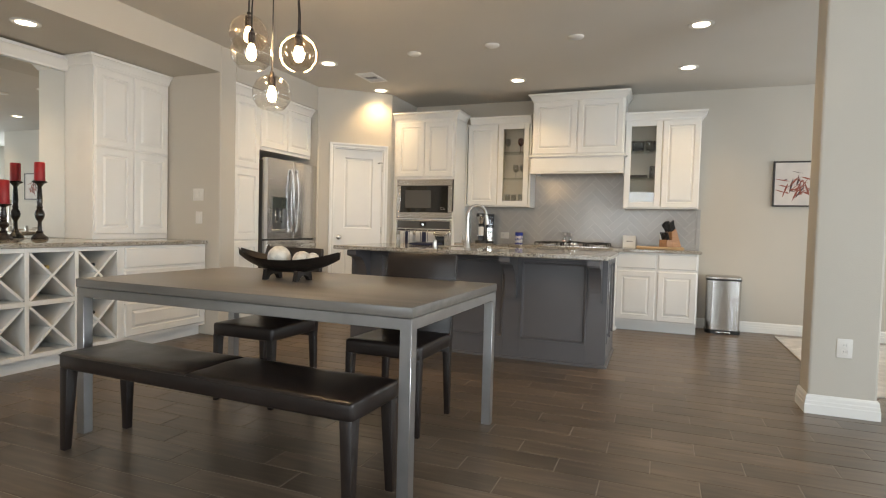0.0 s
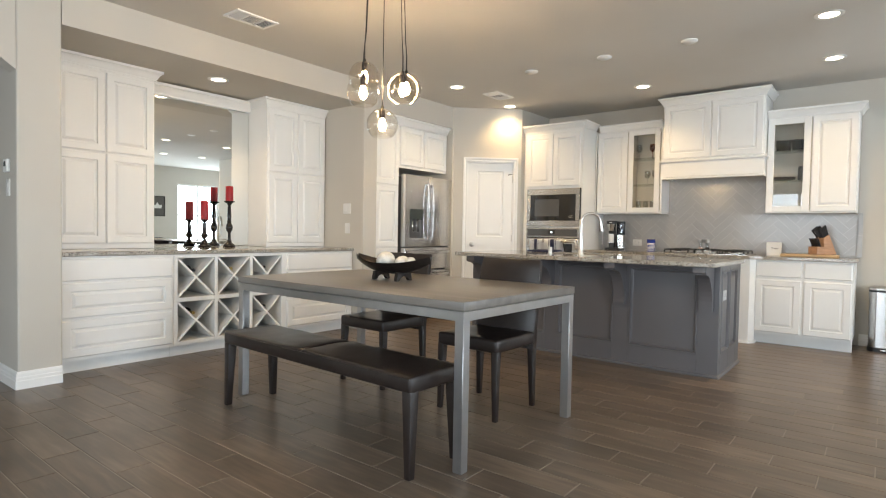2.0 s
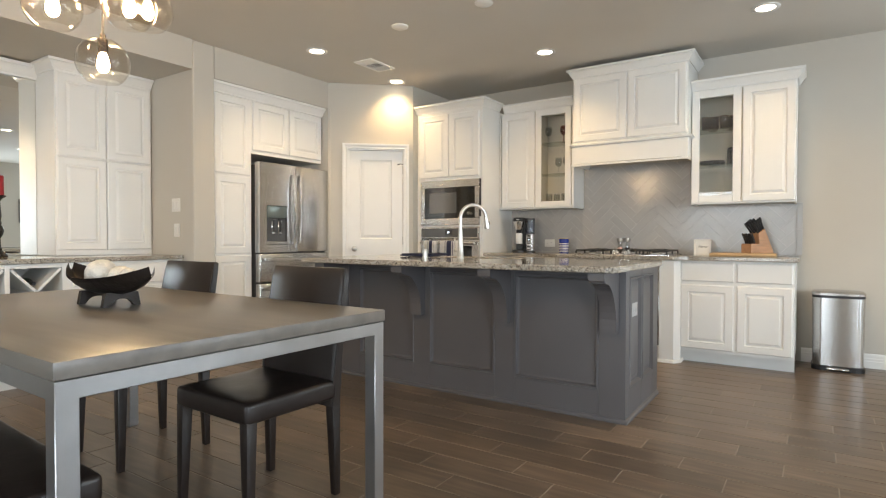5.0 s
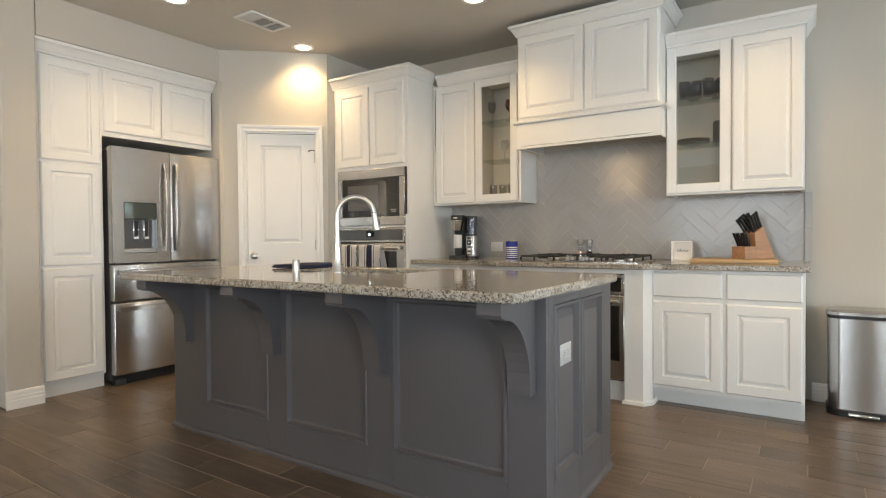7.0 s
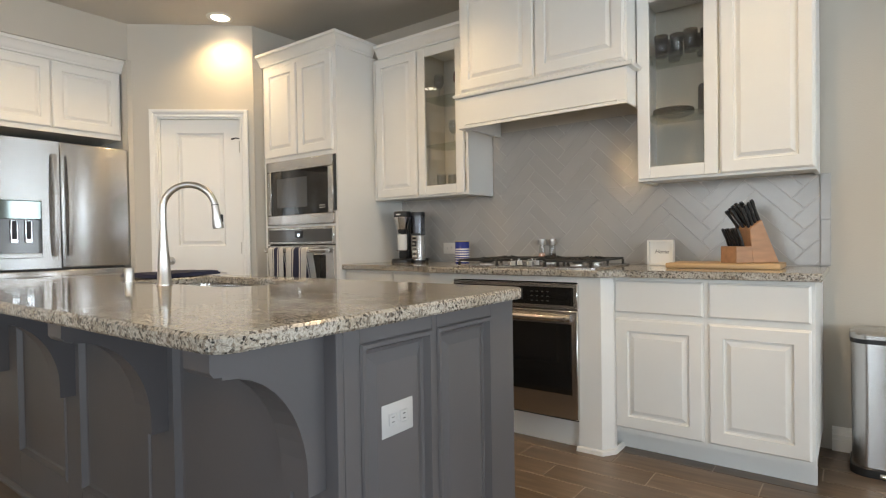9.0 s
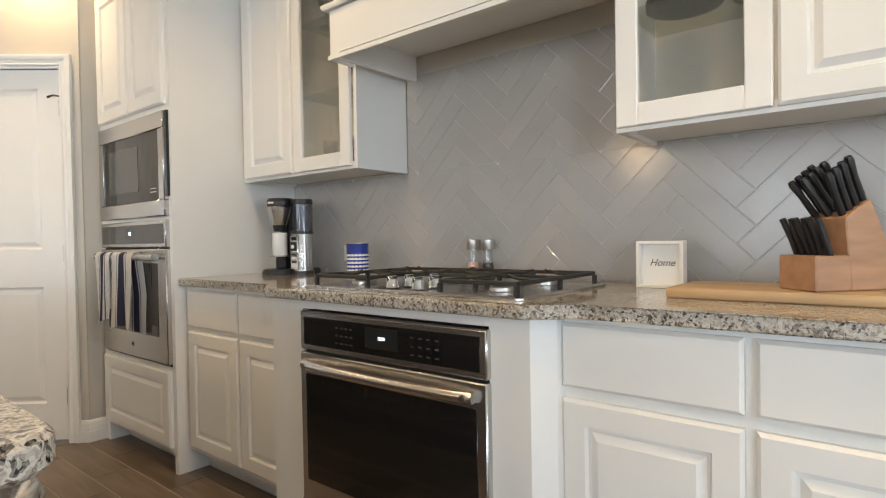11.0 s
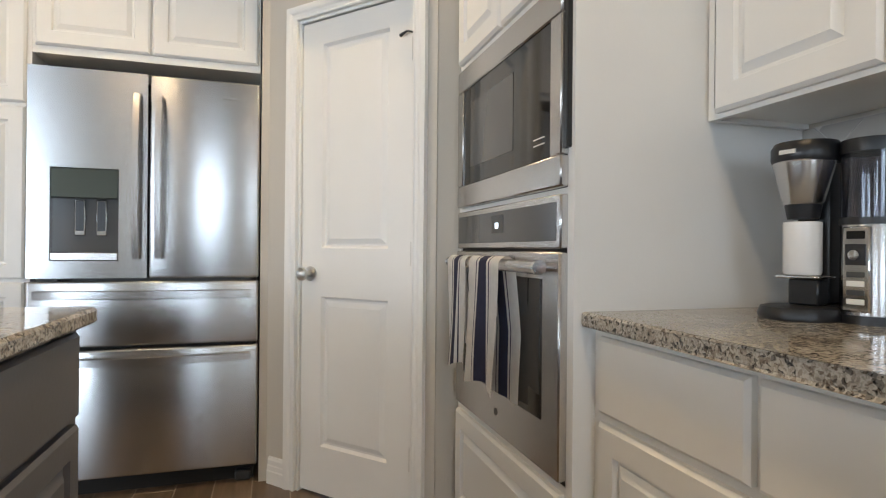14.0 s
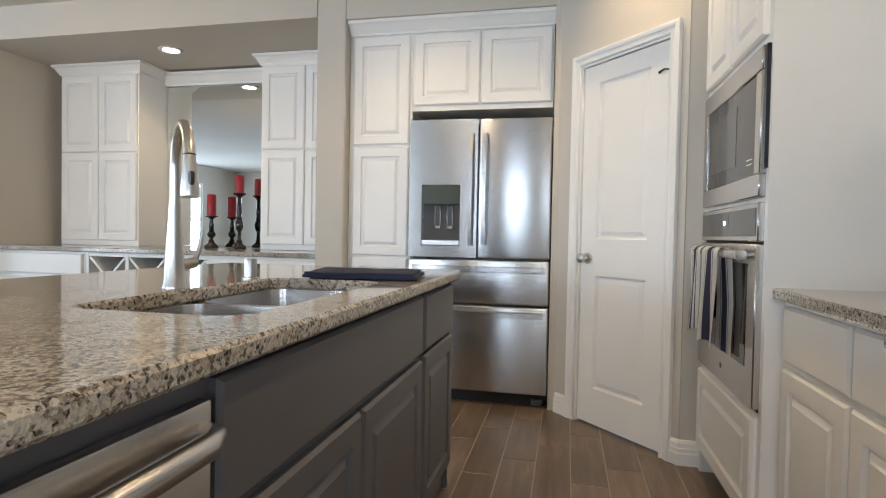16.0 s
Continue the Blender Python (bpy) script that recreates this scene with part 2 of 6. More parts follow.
def plank_material(name, island):
    """Wood-look porcelain plank: grain along x, tone differs from plank to plank."""
    m = mat(name, (0.1, 0.07, 0.05), 0.33, spec=0.45)
    n, l = m.node_tree.nodes, m.node_tree.links
    b = n["Principled BSDF"]
    geo = n.new("ShaderNodeNewGeometry")
    rnd = geo.outputs["Random Per Island"] if island else n.new("ShaderNodeObjectInfo").outputs["Random"]
    mp = n.new("ShaderNodeMapping")
    mp.inputs["Scale"].default_value = (1.3, 13, 1)
    off, cmb = n.new("ShaderNodeVectorMath"), n.new("ShaderNodeCombineXYZ")
    mu = n.new("ShaderNodeMath")
    mu.operation, mu.inputs[1].default_value = "MULTIPLY", 37
    l.new(rnd, mu.inputs[0])
    l.new(mu.outputs[0], cmb.inputs[0])
    l.new(mu.outputs[0], cmb.inputs[1])
    l.new(geo.outputs["Position"], off.inputs[0])
    l.new(cmb.outputs[0], off.inputs[1])
    l.new(off.outputs[0], mp.inputs["Vector"])
    g1, g2 = n.new("ShaderNodeTexNoise"), n.new("ShaderNodeTexNoise")
    g1.inputs["Scale"].default_value, g1.inputs["Detail"].default_value, g1.inputs["Distortion"].default_value = 2.2, 8, 0.6
    g2.inputs["Scale"].default_value, g2.inputs["Detail"].default_value = 1.6, 3
    l.new(mp.outputs[0], g1.inputs["Vector"])
    l.new(off.outputs[0], g2.inputs["Vector"])
    r1 = ramp(n, [(0.28, (0.108, 0.079, 0.058)), (0.5, (0.147, 0.109, 0.080)), (0.72, (0.200, 0.153, 0.115))])
    l.new(g1.outputs["Fac"], r1.inputs[0])
    r2 = ramp(n, [(0.3, (0.66, 0.65, 0.64)), (0.7, (1.20, 1.17, 1.13))])
    l.new(g2.outputs["Fac"], r2.inputs[0])
    m1, m2 = n.new("ShaderNodeMixRGB"), n.new("ShaderNodeMixRGB")
    for x in (m1, m2):
        x.blend_type, x.inputs[0].default_value = "MULTIPLY", 1
    r3 = ramp(n, [(0.0, (0.84, 0.83, 0.82)), (1.0, (1.14, 1.13, 1.12))])
    l.new(rnd, r3.inputs[0])
    l.new(r1.outputs[0], m1.inputs[1])
    l.new(r2.outputs[0], m1.inputs[2])
    l.new(m1.outputs[0], m2.inputs[1])
    l.new(r3.outputs[0], m2.inputs[2])
    l.new(m2.outputs[0], b.inputs["Base Color"])
    rr = n.new("ShaderNodeMapRange")
    rr.inputs["To Min"].default_value, rr.inputs["To Max"].default_value = 0.25, 0.36
    l.new(g1.outputs["Fac"], rr.inputs["Value"])
    l.new(rr.outputs[0], b.inputs["Roughness"])
    bp = n.new("ShaderNodeBump")
    bp.inputs["Strength"].default_value, bp.inputs["Distance"].default_value = 0.08, 0.003
    l.new(g1.outputs["Fac"], bp.inputs["Height"])
    l.new(bp.outputs[0], b.inputs["Normal"])
    return m


PLANK = plank_material("wood_look_tile", False)
PLANK_FAR = plank_material("wood_look_tile_far", True)
TILE = mat("grey_glazed_tile", (0.43, 0.41, 0.385), 0.17, var=0.04, scale=6, bump=0.012, bscale=12, rand=0.03, spec=0.45)
TILE_EDGE = mat("polished_tile_edge", (0.46, 0.44, 0.415), 0.06, var=0.03, scale=6, spec=0.6)
PAINTING = mat("abstract_canvas", (0.62, 0.57, 0.53), 0.7, var=0.12, scale=5, bump=0.2, bscale=50)
PAINT_R = mat("russet_paint", (0.28, 0.075, 0.05), 0.6, var=0.4, scale=14, bump=0.3, bscale=60)
PAINT_D = mat("dark_paint", (0.06, 0.03, 0.03), 0.6, var=0.4, scale=14)
FRAMEM = mat("dark_frame", (0.03, 0.022, 0.018), 0.4, var=0.15, scale=20)


# ---- mesh helpers ----
def bx(bm, a, b, bev=0.0, seg=1):
    """A box between two corners, its edges rounded by bev."""
    lo, hi = [min(p, q) for p, q in zip(a, b)], [max(p, q) for p, q in zip(a, b)]
    m = Matrix.Translation([(p + q) / 2 for p, q in zip(lo, hi)]) @ Matrix.Diagonal([q - p for p, q in zip(lo, hi)] + [1])
    vs = bmesh.ops.create_cube(bm, size=1, matrix=m)["verts"]
    if bev:
        es = list({e for v in vs for e in v.link_edges})
        bmesh.ops.bevel(bm, geom=es, offset=bev, segments=seg, profile=0.5, affect="EDGES")
    return bm


def box(a, b, bev=0.0, seg=1):
    return bx(bmesh.new(), a, b, bev, seg)


def lathe(bm, prof, seg=24, at=(0, 0, 0), m=None):
    """A turned shape from (radius, height) pairs."""
    m = m or Matrix.Translation(at)
    rings = []
    for r, z in prof:
        if r < 1e-5:
            rings.append([bm.verts.new(m @ Vector((0, 0, z)))])
        else:
            rings.append([bm.verts.new(m @ Vector((r * math.cos(2 * math.pi * i / seg), r * math.sin(2 * math.pi * i / seg), z))) for i in range(seg)])
    for p, q in zip(rings, rings[1:]):
        for i in range(seg):
            j = (i + 1) % seg
            f = [p[i % len(p)], p[j % len(p)], q[j % len(q)], q[i % len(q)]]
            f = [v for k, v in enumerate(f) if v not in f[:k]]
            if len(f) > 2:
                bm.faces.new(f)
    return bm


def tube(bm, pts, r, seg=10):
    """A round bar along a line of points; r is one radius or one for each point."""
    pts = [Vector(p) for p in pts]
    rs = r if isinstance(r, (list, tuple)) else [r] * len(pts)
    rings, side = [], None
    for i, p in enumerate(pts):
        d = (pts[min(i + 1, len(pts) - 1)] - pts[max(i - 1, 0)]).normalized()
        if side is None:
            side = d.orthogonal().normalized()
        side = (side - d * side.dot(d)).normalized()
        up = d.cross(side)
        rings.append([bm.verts.new(p + rs[i] * (math.cos(2 * math.pi * k / seg) * side + math.sin(2 * math.pi * k / seg) * up)) for k in range(seg)])
    for p, q in zip(rings, rings[1:]):
        for k in range(seg):
            bm.faces.new([p[k], p[(k + 1) % seg], q[(k + 1) % seg], q[k]])
    bm.faces.new(rings[0][::-1])
    bm.faces.new(rings[-1])
    return bm


def prism(bm, poly, lo, hi, axis="z", inset=0.0, proud=0.0):
    """A flat polygon given depth along an axis; with inset, its far face is chamfered by that much."""
    def put(p, h):
        return {"z": (p[0], p[1], h), "y": (p[0], h, p[1]), "x": (h, p[0], p[1])}[axis]
    a, b = [bm.verts.new(put(p, lo)) for p in poly], [bm.verts.new(put(p, hi)) for p in poly]
    k = len(poly)
    bm.faces.new(a[::-1])
    for i in range(k):
        bm.faces.new([a[i], a[(i + 1) % k], b[(i + 1) % k], b[i]])
    if inset:
        c = sum((Vector(p) for p in poly), Vector((0, 0))) / k
        top = []
        for p in poly:
            d = c - Vector(p)
            top.append(bm.verts.new(put(Vector(p) + d.normalized() * min(inset * 1.4, d.length * 0.5), hi + proud)))
        for i in range(k):
            bm.faces.new([b[i], b[(i + 1) % k], top[(i + 1) % k], top[i]])
        bm.faces.new(top)
    else:
        bm.faces.new(b)
    return bm


def sweep(bm, path, profile, closed=False):
    """A moulding: profile (out, z) swept along a plan line with mitred corners; out is to the right of the line."""
    pts, k = [Vector(p) for p in path], len(path)
    rows = []
    for i, p in enumerate(pts):
        d0 = (p - pts[i - 1]).normalized() if i or closed else None
        d1 = (pts[(i + 1) % k] - p).normalized() if i < k - 1 or closed else None
        d0, d1 = d0 or d1, d1 or d0
        n0, n1 = Vector((d0.y, -d0.x)), Vector((d1.y, -d1.x))
        n = (n0 + n1).normalized()
        n = n / max(0.3, n.dot(n0))
        rows.append([bm.verts.new((p.x + n.x * o, p.y + n.y * o, z)) for o, z in profile])
    q = len(profile)
    for i in range(k if closed else k - 1):
        a, b = rows[i], rows[(i + 1) % k]
        for j in range(q):
            bm.faces.new([a[j], b[j], b[(j + 1) % q], a[(j + 1) % q]])
    if not closed:
        bm.faces.new(rows[0])
        bm.faces.new(rows[-1][::-1])
    return bm


def mesh_of(name, bm, material, smooth=False):
    bmesh.ops.recalc_face_normals(bm, faces=bm.faces)
    me = bpy.data.meshes.new(name)
    bm.to_mesh(me)
    bm.free()
    me.materials.append(material)
    if smooth:
        me.polygons.foreach_set("use_smooth", [True] * len(me.polygons))
        me.set_sharp_from_angle(angle=radians(38))
    return me


def part(name, bm, material, parent, label="", m=None, smooth=True):
    ob = new(name, mesh_of(name, bm, material, smooth))
    ob.parent = parent
    if m is not None:
        ob.matrix_basis = m
    return tagged(ob, label)


def piece(name, me, parent, m):
    ob = new(name, me)
    ob.parent = parent
    ob.matrix_basis = m
    return ob


def thing(name, label, category, m=Matrix(), group="", kind=""):
    ob = new(name)
    ob.empty_display_size = 0.1
    ob.matrix_basis = m
    return tagged(ob, label, category, group, kind)


def single(name, bm, material, label, category, m=None, group="", kind="", smooth=True):
    ob = new(name, mesh_of(name, bm, material, smooth))
    if m is not None:
        ob.matrix_basis = m
    return tagged(ob, label, category, group, kind)


def setting(name, bm, material, label="", category="", smooth=False):
    return tagged(new(name, mesh_of(name, bm, material, smooth)), label, category, "", "structure")


def panel(w, h, rail=0.06, t=0.02, raised=True, edge=0.008):
    """A cabinet front in the xz plane from the origin, facing -y: eased edge, stepped frame and raised field."""
    bm = bmesh.new()
    steps = [(0, 0.0), (0, -t + edge), (edge, -t)]
    if raised:
        steps += [(rail, -t), (rail + 0.005, -t + 0.012), (rail + 0.013, -t + 0.012), (rail + 0.032, -t + 0.001), (rail + 0.034, -t + 0.001)]
    rings = []
    for i, y in steps:
        rings.append([bm.verts.new((x, y, z)) for x, z in ((i, i), (w - i, i), (w - i, h - i), (i, h - i))])
    for p, q in zip(rings, rings[1:]):
        for k in range(4):
            bm.faces.new([p[k], p[(k + 1) % 4], q[(k + 1) % 4], q[k]])
    bm.faces.new(rings[-1])
    bm.faces.new(rings[0][::-1])
    return bm


def fronts(root, y, items, material=None):
    """Cabinet fronts on a unit: (name, x0, z0, x1, z1, raised) with the face at local y."""
    for name, x0, z0, x1, z1, raised in items:
        part(name, panel(x1 - x0, z1 - z0, raised=raised, rail=min(0.06, (z1 - z0) * 0.28)), material or WHITE, root, "", pose(x0, y, z0), smooth=False)


CROWN = [(0, 0), (0.012, 0), (0.014, 0.012), (0.022, 0.018), (0.028, 0.034), (0.044, 0.056), (0.050, 0.062), (0.058, 0.066), (0.058, 0.085), (0, 0.085)]
BASEB = [(0, 0), (0.017, 0), (0.017, 0.055), (0.014, 0.060), (0.014, 0.078), (0.011, 0.083), (0.010, 0.103), (0.005, 0.115), (0, 0.118)]


def at_z(profile, z, s=1.0):
    return [(o * s, z + h * s) for o, h in profile]

# ---- the large structure ----
WX = -3.72          # face of the west wall
NICHE_X = -4.72     # back of the bar niche
DIAG = (-3.685, 5.59)
DIAG_END = (-3.03, 6.17)
DIAG_TURN = math.degrees(math.atan2(DIAG_END[1] - DIAG[1], DIAG_END[0] - DIAG[0]))
DIAG_LEN = math.hypot(DIAG_END[1] - DIAG[1], DIAG_END[0] - DIAG[0])
DOOR_W, DOOR_H = 0.61, 2.035

floor = setting("floor", box((-6.2, -3.8, -0.12), (6.8, 8.9, -0.0018)), GROUT, "wood-look porcelain plank tile floor with pale grout joints", "floor")
bm = box((-6.2, -3.8, CEIL), (6.8, 8.9, CEIL + 0.12))
setting("ceiling", bm, CEILM, "flat painted ceiling in warm light grey", "ceiling")
setting("wall_north", box((DIAG_END[0], NORTH_Y, 0), (NOOK_X, NORTH_Y + 0.12, CEIL)), WALL, "greige painted kitchen back wall", "wall")
bm = box((NOOK_X - 0.12, NORTH_Y + 0.12, 0), (NOOK_X, FAR_Y, CEIL))
setting("wall_far", bm, WALL, "greige painted walls of the next room", "wall")
bm = box((-3.08, 6.175, 0), (DIAG_END[0], NORTH_Y + 0.12, CEIL))
setting("wall_pantry_side", bm, WALL, "greige painted pantry side wall", "wall")

# west wall: hall opening, bar niche, cabinet recess
bm = bmesh.new()
bx(bm, (-4.80, 0.86, 0), (WX, 1.12, CEIL), 0.012, 2)
bx(bm, (-4.80, 3.98, 0), (WX, 4.185, CEIL), 0.012, 2)
bx(bm, (-4.80, 1.122, BAR_Z), (WX - 0.0005, 3.978, CEIL))
bx(bm, (-4.82, 1.10, 0), (NICHE_X, 4.0, BAR_Z + 0.05))
bx(bm, (-4.60, 4.187, 2.462), (WX - 0.0005, 5.60, CEIL))
bx(bm, (-4.72, 4.187, 0), (-4.60, 5.70, CEIL))
bx(bm, (-4.60, 5.543, 0), (-3.70, 5.60, 2.462))
setting("wall_west", bm, WALL, "greige painted wall with a deep bar niche", "wall")
bm = prism(bmesh.new(), [(-0.34, 0), (-0.34, 1.95), (-0.10, 2.22), (0.10, 2.30), (0.42, 2.30), (0.62, 2.30), (0.859, 2.12), (0.859, CEIL), (-3.72, CEIL), (-3.72, 0)][::-1], -3.86, WX, "x")
setting("wall_southwest", bm, WALL, "greige painted wall with an arched hall opening", "wall")
bm = box((-6.1, 0.86, 0), (-4.802, 0.98, CEIL))
bx(bm, (-6.1, -0.46, 0), (-3.862, -0.34, CEIL))
bx(bm, (-6.2, -0.46, 0), (-6.1, 0.98, CEIL))
setting("wall_hall", bm, WALL, "greige painted hallway walls", "wall")

# diagonal pantry wall with its doorway
DM = pose(DIAG[0], DIAG[1], 0, 0, 0, DIAG_TURN)
d0 = 0.165
d1 = d0 + DOOR_W
bm = box((-0.045, 0, 0), (d0, 0.12, CEIL))
bx(bm, (d1, 0, 0), (DIAG_LEN, 0.12, CEIL))
bx(bm, (d0, 0, DOOR_H), (d1, 0.12, CEIL))
ob = setting("wall_diagonal", bm, WALL, "greige painted diagonal pantry wall", "wall")
ob.matrix_basis = DM

# south and east walls with windows, and the pier between dining and living room
def wall_with_windows(name, m, length, openings, label):
    bm, x = bmesh.new(), 0
    for a, b, z0, z1 in openings:
        bx(bm, (x, 0, 0), (a, 0.12, CEIL))
        bx(bm, (a, 0, 0), (b, 0.12, z0))
        bx(bm, (a, 0, z1), (b, 0.12, CEIL))
        x = b
    bx(bm, (x, 0, 0), (length, 0.12, CEIL))
    setting(name, bm, WALL, label, "wall").matrix_basis = m
    return m


def window(name, m, a, b, z0, z1):
    root = thing(name, "tall white-framed daylight window", "window", m @ pose(a, 0, z0), "", "structure")
    w, h = b - a, z1 - z0
    bm = bmesh.new()
    for p, q in (((0, 0.03, 0), (0.05, 0.10, h)), ((w - 0.05, 0.03, 0), (w, 0.10, h)), ((0.05, 0.03, 0), (w - 0.05, 0.10, 0.05)), ((0.05, 0.03, h - 0.05), (w - 0.05, 0.10, h)),
                 ((w / 2 - 0.025, 0.03, 0.05), (w / 2 + 0.025, 0.10, h - 0.05)), ((0.05, 0.035, h / 2 - 0.02), (w / 2 - 0.025, 0.09, h / 2 + 0.02)), ((w / 2 + 0.025, 0.035, h / 2 - 0.02), (w - 0.05, 0.09, h / 2 + 0.02))):
        bx(bm, p, q, 0.004)
    part("window_frame", bm, TRIM, root)
    part("window_sill", box((-0.05, -0.06, -0.03), (w + 0.05, 0.03, 0), 0.006), TRIM, root)
    for x0, x1 in ((0.05, w / 2 - 0.025), (w / 2 + 0.025, w - 0.05)):
        for y0, y1 in ((0.05, h / 2 - 0.02), (h / 2 + 0.02, h - 0.05)):
            part("pane", box((x0, 0.06, y0), (x1, 0.066, y1)), PANE, root).visible_shadow = False


m = wall_with_windows("wall_south", pose(EAST_X, SOUTH_Y, 0, 0, 0, 180), EAST_X + 3.72, [(1.4, 3.4, 0.4, 2.3), (4.7, 7.3, 0.4, 2.3)], "greige painted wall with two wide windows")
window("window_1", m, 1.4, 3.4, 0.4, 2.3)
window("window_2", m, 4.7, 7.3, 0.4, 2.3)
m = wall_with_windows("wall_east", pose(EAST_X, FAR_Y, 0, 0, 0, -90), FAR_Y - SOUTH_Y, [(0.35, 1.55, 0.6, 2.3), (3.05, 4.95, 0.6, 2.3), (7.0, 9.2, 0.6, 2.3)], "greige painted living room wall with windows")
window("window_3", m, 0.35, 1.55, 0.6, 2.3)
window("window_5", m, 3.05, 4.95, 0.6, 2.3)
window("window_4", m, 7.0, 9.2, 0.6, 2.3)
m = wall_with_windows("wall_nook", pose(NOOK_X, FAR_Y, 0), EAST_X + 0.12 - NOOK_X, [(0.85, 2.05, 0.6, 2.3)], "greige painted far wall with a window")
window("window_6", m, 0.85, 2.05, 0.6, 2.3)
setting("wall_pier", box((1.065, 3.86, 0), (1.425, 4.08, CEIL), 0.014, 2), WALL, "square greige pier between two rooms", "pillar")

# baseboards
bm = bmesh.new()
sweep(bm, [(WX, 3.975), (WX, 4.19)], BASEB)
sweep(bm, [(-5.9, 0.86), (WX, 0.86), (WX, 1.115)], BASEB)
sweep(bm, [(WX, -3.6), (WX, -0.345)], BASEB)
sweep(bm, [(0.60, NORTH_Y), (NOOK_X, NORTH_Y)], BASEB)
sweep(bm, [(1.065, 3.86), (1.425, 3.86), (1.425, 4.08), (1.065, 4.08)], BASEB, True)
n45 = Vector((math.cos(radians(DIAG_TURN)), math.sin(radians(DIAG_TURN))))
A, B = Vector(DIAG), Vector(DIAG_END)
sweep(bm, [tuple(A), tuple(A + n45 * (d0 - 0.058))], BASEB)
sweep(bm, [tuple(A + n45 * (d1 + 0.058)), tuple(B), (B.x, 6.27)], BASEB)
setting("baseboard", bm, TRIM, "white stepped baseboard", "baseboard")

# pantry door
CAS = [(0, 0), (0.016, 0.0), (0.018, 0.008), (0.014, 0.014), (0.014, 0.026), (0.020, 0.034), (0.022, 0.046), (0.022, 0.058), (0, 0.058)]
bm = bmesh.new()
rows = []
for (x, z), (sx, sz) in (((d0, 0), (-1, 0)), ((d0, DOOR_H), (-1, 1)), ((d1, DOOR_H), (1, 1)), ((d1, 0), (1, 0))):
    rows.append([bm.verts.new((x + sx * w, -t, z + sz * w)) for t, w in CAS])
for p, q in zip(rows, rows[1:]):
    for k in range(len(CAS)):
        bm.faces.new([p[k], q[k], q[(k + 1) % len(CAS)], p[(k + 1) % len(CAS)]])
bx(bm, (d0, 0.0, 0), (d0 + 0.012, 0.115, DOOR_H - 0.012))
bx(bm, (d1 - 0.012, 0.0, 0), (d1, 0.115, DOOR_H - 0.012))
bx(bm, (d0, 0.0, DOOR_H - 0.012), (d1, 0.115, DOOR_H))
setting("door_casing", bm, TRIM, "white moulded door casing", "trim").matrix_basis = DM
door = thing("door_1", "closed white two-panel pantry door", "door", DM @ pose(d0 + 0.014, 0.012, 0.012), "", "structure")
dw, dh = DOOR_W - 0.028, DOOR_H - 0.028
bm = bmesh.new()
fx = [0, 0.115, dw - 0.115, dw]
fz = [0, 0.20, 0.835, 1.04, dh - 0.10, dh]
for i in range(3):
    for j in range(5):
        x0, x1, z0, z1 = fx[i], fx[i + 1], fz[j], fz[j + 1]
        if i == 1 and j in (1, 3):
            prev = None
            for o, y in ((0, 0), (0.010, 0.0135), (0.018, 0.0135), (0.040, 0.003)):
                ring = [bm.verts.new(v) for v in ((x0 + o, y, z0 + o), (x1 - o, y, z0 + o), (x1 - o, y, z1 - o), (x0 + o, y, z1 - o))]
                if prev:
                    for k in range(4):
                        bm.faces.new([prev[k], prev[(k + 1) % 4], ring[(k + 1) % 4], ring[k]])
                prev = ring
            bm.faces.new(prev)
        else:
            bm.faces.new([bm.verts.new(v) for v in ((x0, 0, z0), (x1, 0, z0), (x1, 0, z1), (x0, 0, z1))])
bx(bm, (0, 0.0145, 0), (dw, 0.035, dh))
bmesh.ops.remove_doubles(bm, verts=bm.verts, dist=0.0002)
part("door_panel", bm, TRIM, door, smooth=False)
knob = part("door_knob", lathe(bmesh.new(), [(0.0, 0.0), (0.032, 0.0), (0.032, 0.006), (0.014, 0.010), (0.011, 0.030), (0.020, 0.038), (0.028, 0.050), (0.027, 0.062), (0.016, 0.070), (0.0, 0.071)], 20), NICKEL, door, "round satin nickel knob", pose(0.055, 0, 0.93, 90))
for z in (0.24, 1.02, 1.80):
    part("hinge", tube(box((dw - 0.001, 0.0, z - 0.045), (dw + 0.004, 0.006, z + 0.045)), [(dw + 0.004, -0.008, z - 0.045), (dw + 0.004, -0.008, z + 0.045)], 0.006, 8), NICKEL, door)
part("hinge_stop", tube(bmesh.new(), [(dw + 0.004, -0.010, 1.862), (dw - 0.02, -0.020, 1.867), (dw - 0.055, -0.014, 1.858)], [0.004, 0.004, 0.007], 8), BLACK, door, "small dark hinge door stop")


# ---- kitchen: back run ----
CT = 0.91  # worktop height
FY = 6.31  # face frames of the base units

def base_unit(name, x0, x1, items, label, y=FY, kick=6.40):
    root = thing(name, label, "base cabinet", pose(x0, y, 0), "kitchen base cabinets")
    w = x1 - x0
    bm = box((0, 0, 0.105), (w, NORTH_Y - y - 0.005, CT - 0.036))
    part("body", bm, WHITE, root, smooth=False)
    part("toe_kick", box((0, kick - y, 0), (w, kick - y + 0.02, 0.105)), WHITE, root)
    fronts(root, 0, [(n, a - x0, z0, b - x0, z1, r) for n, a, z0, b, z1, r in items])
    return root


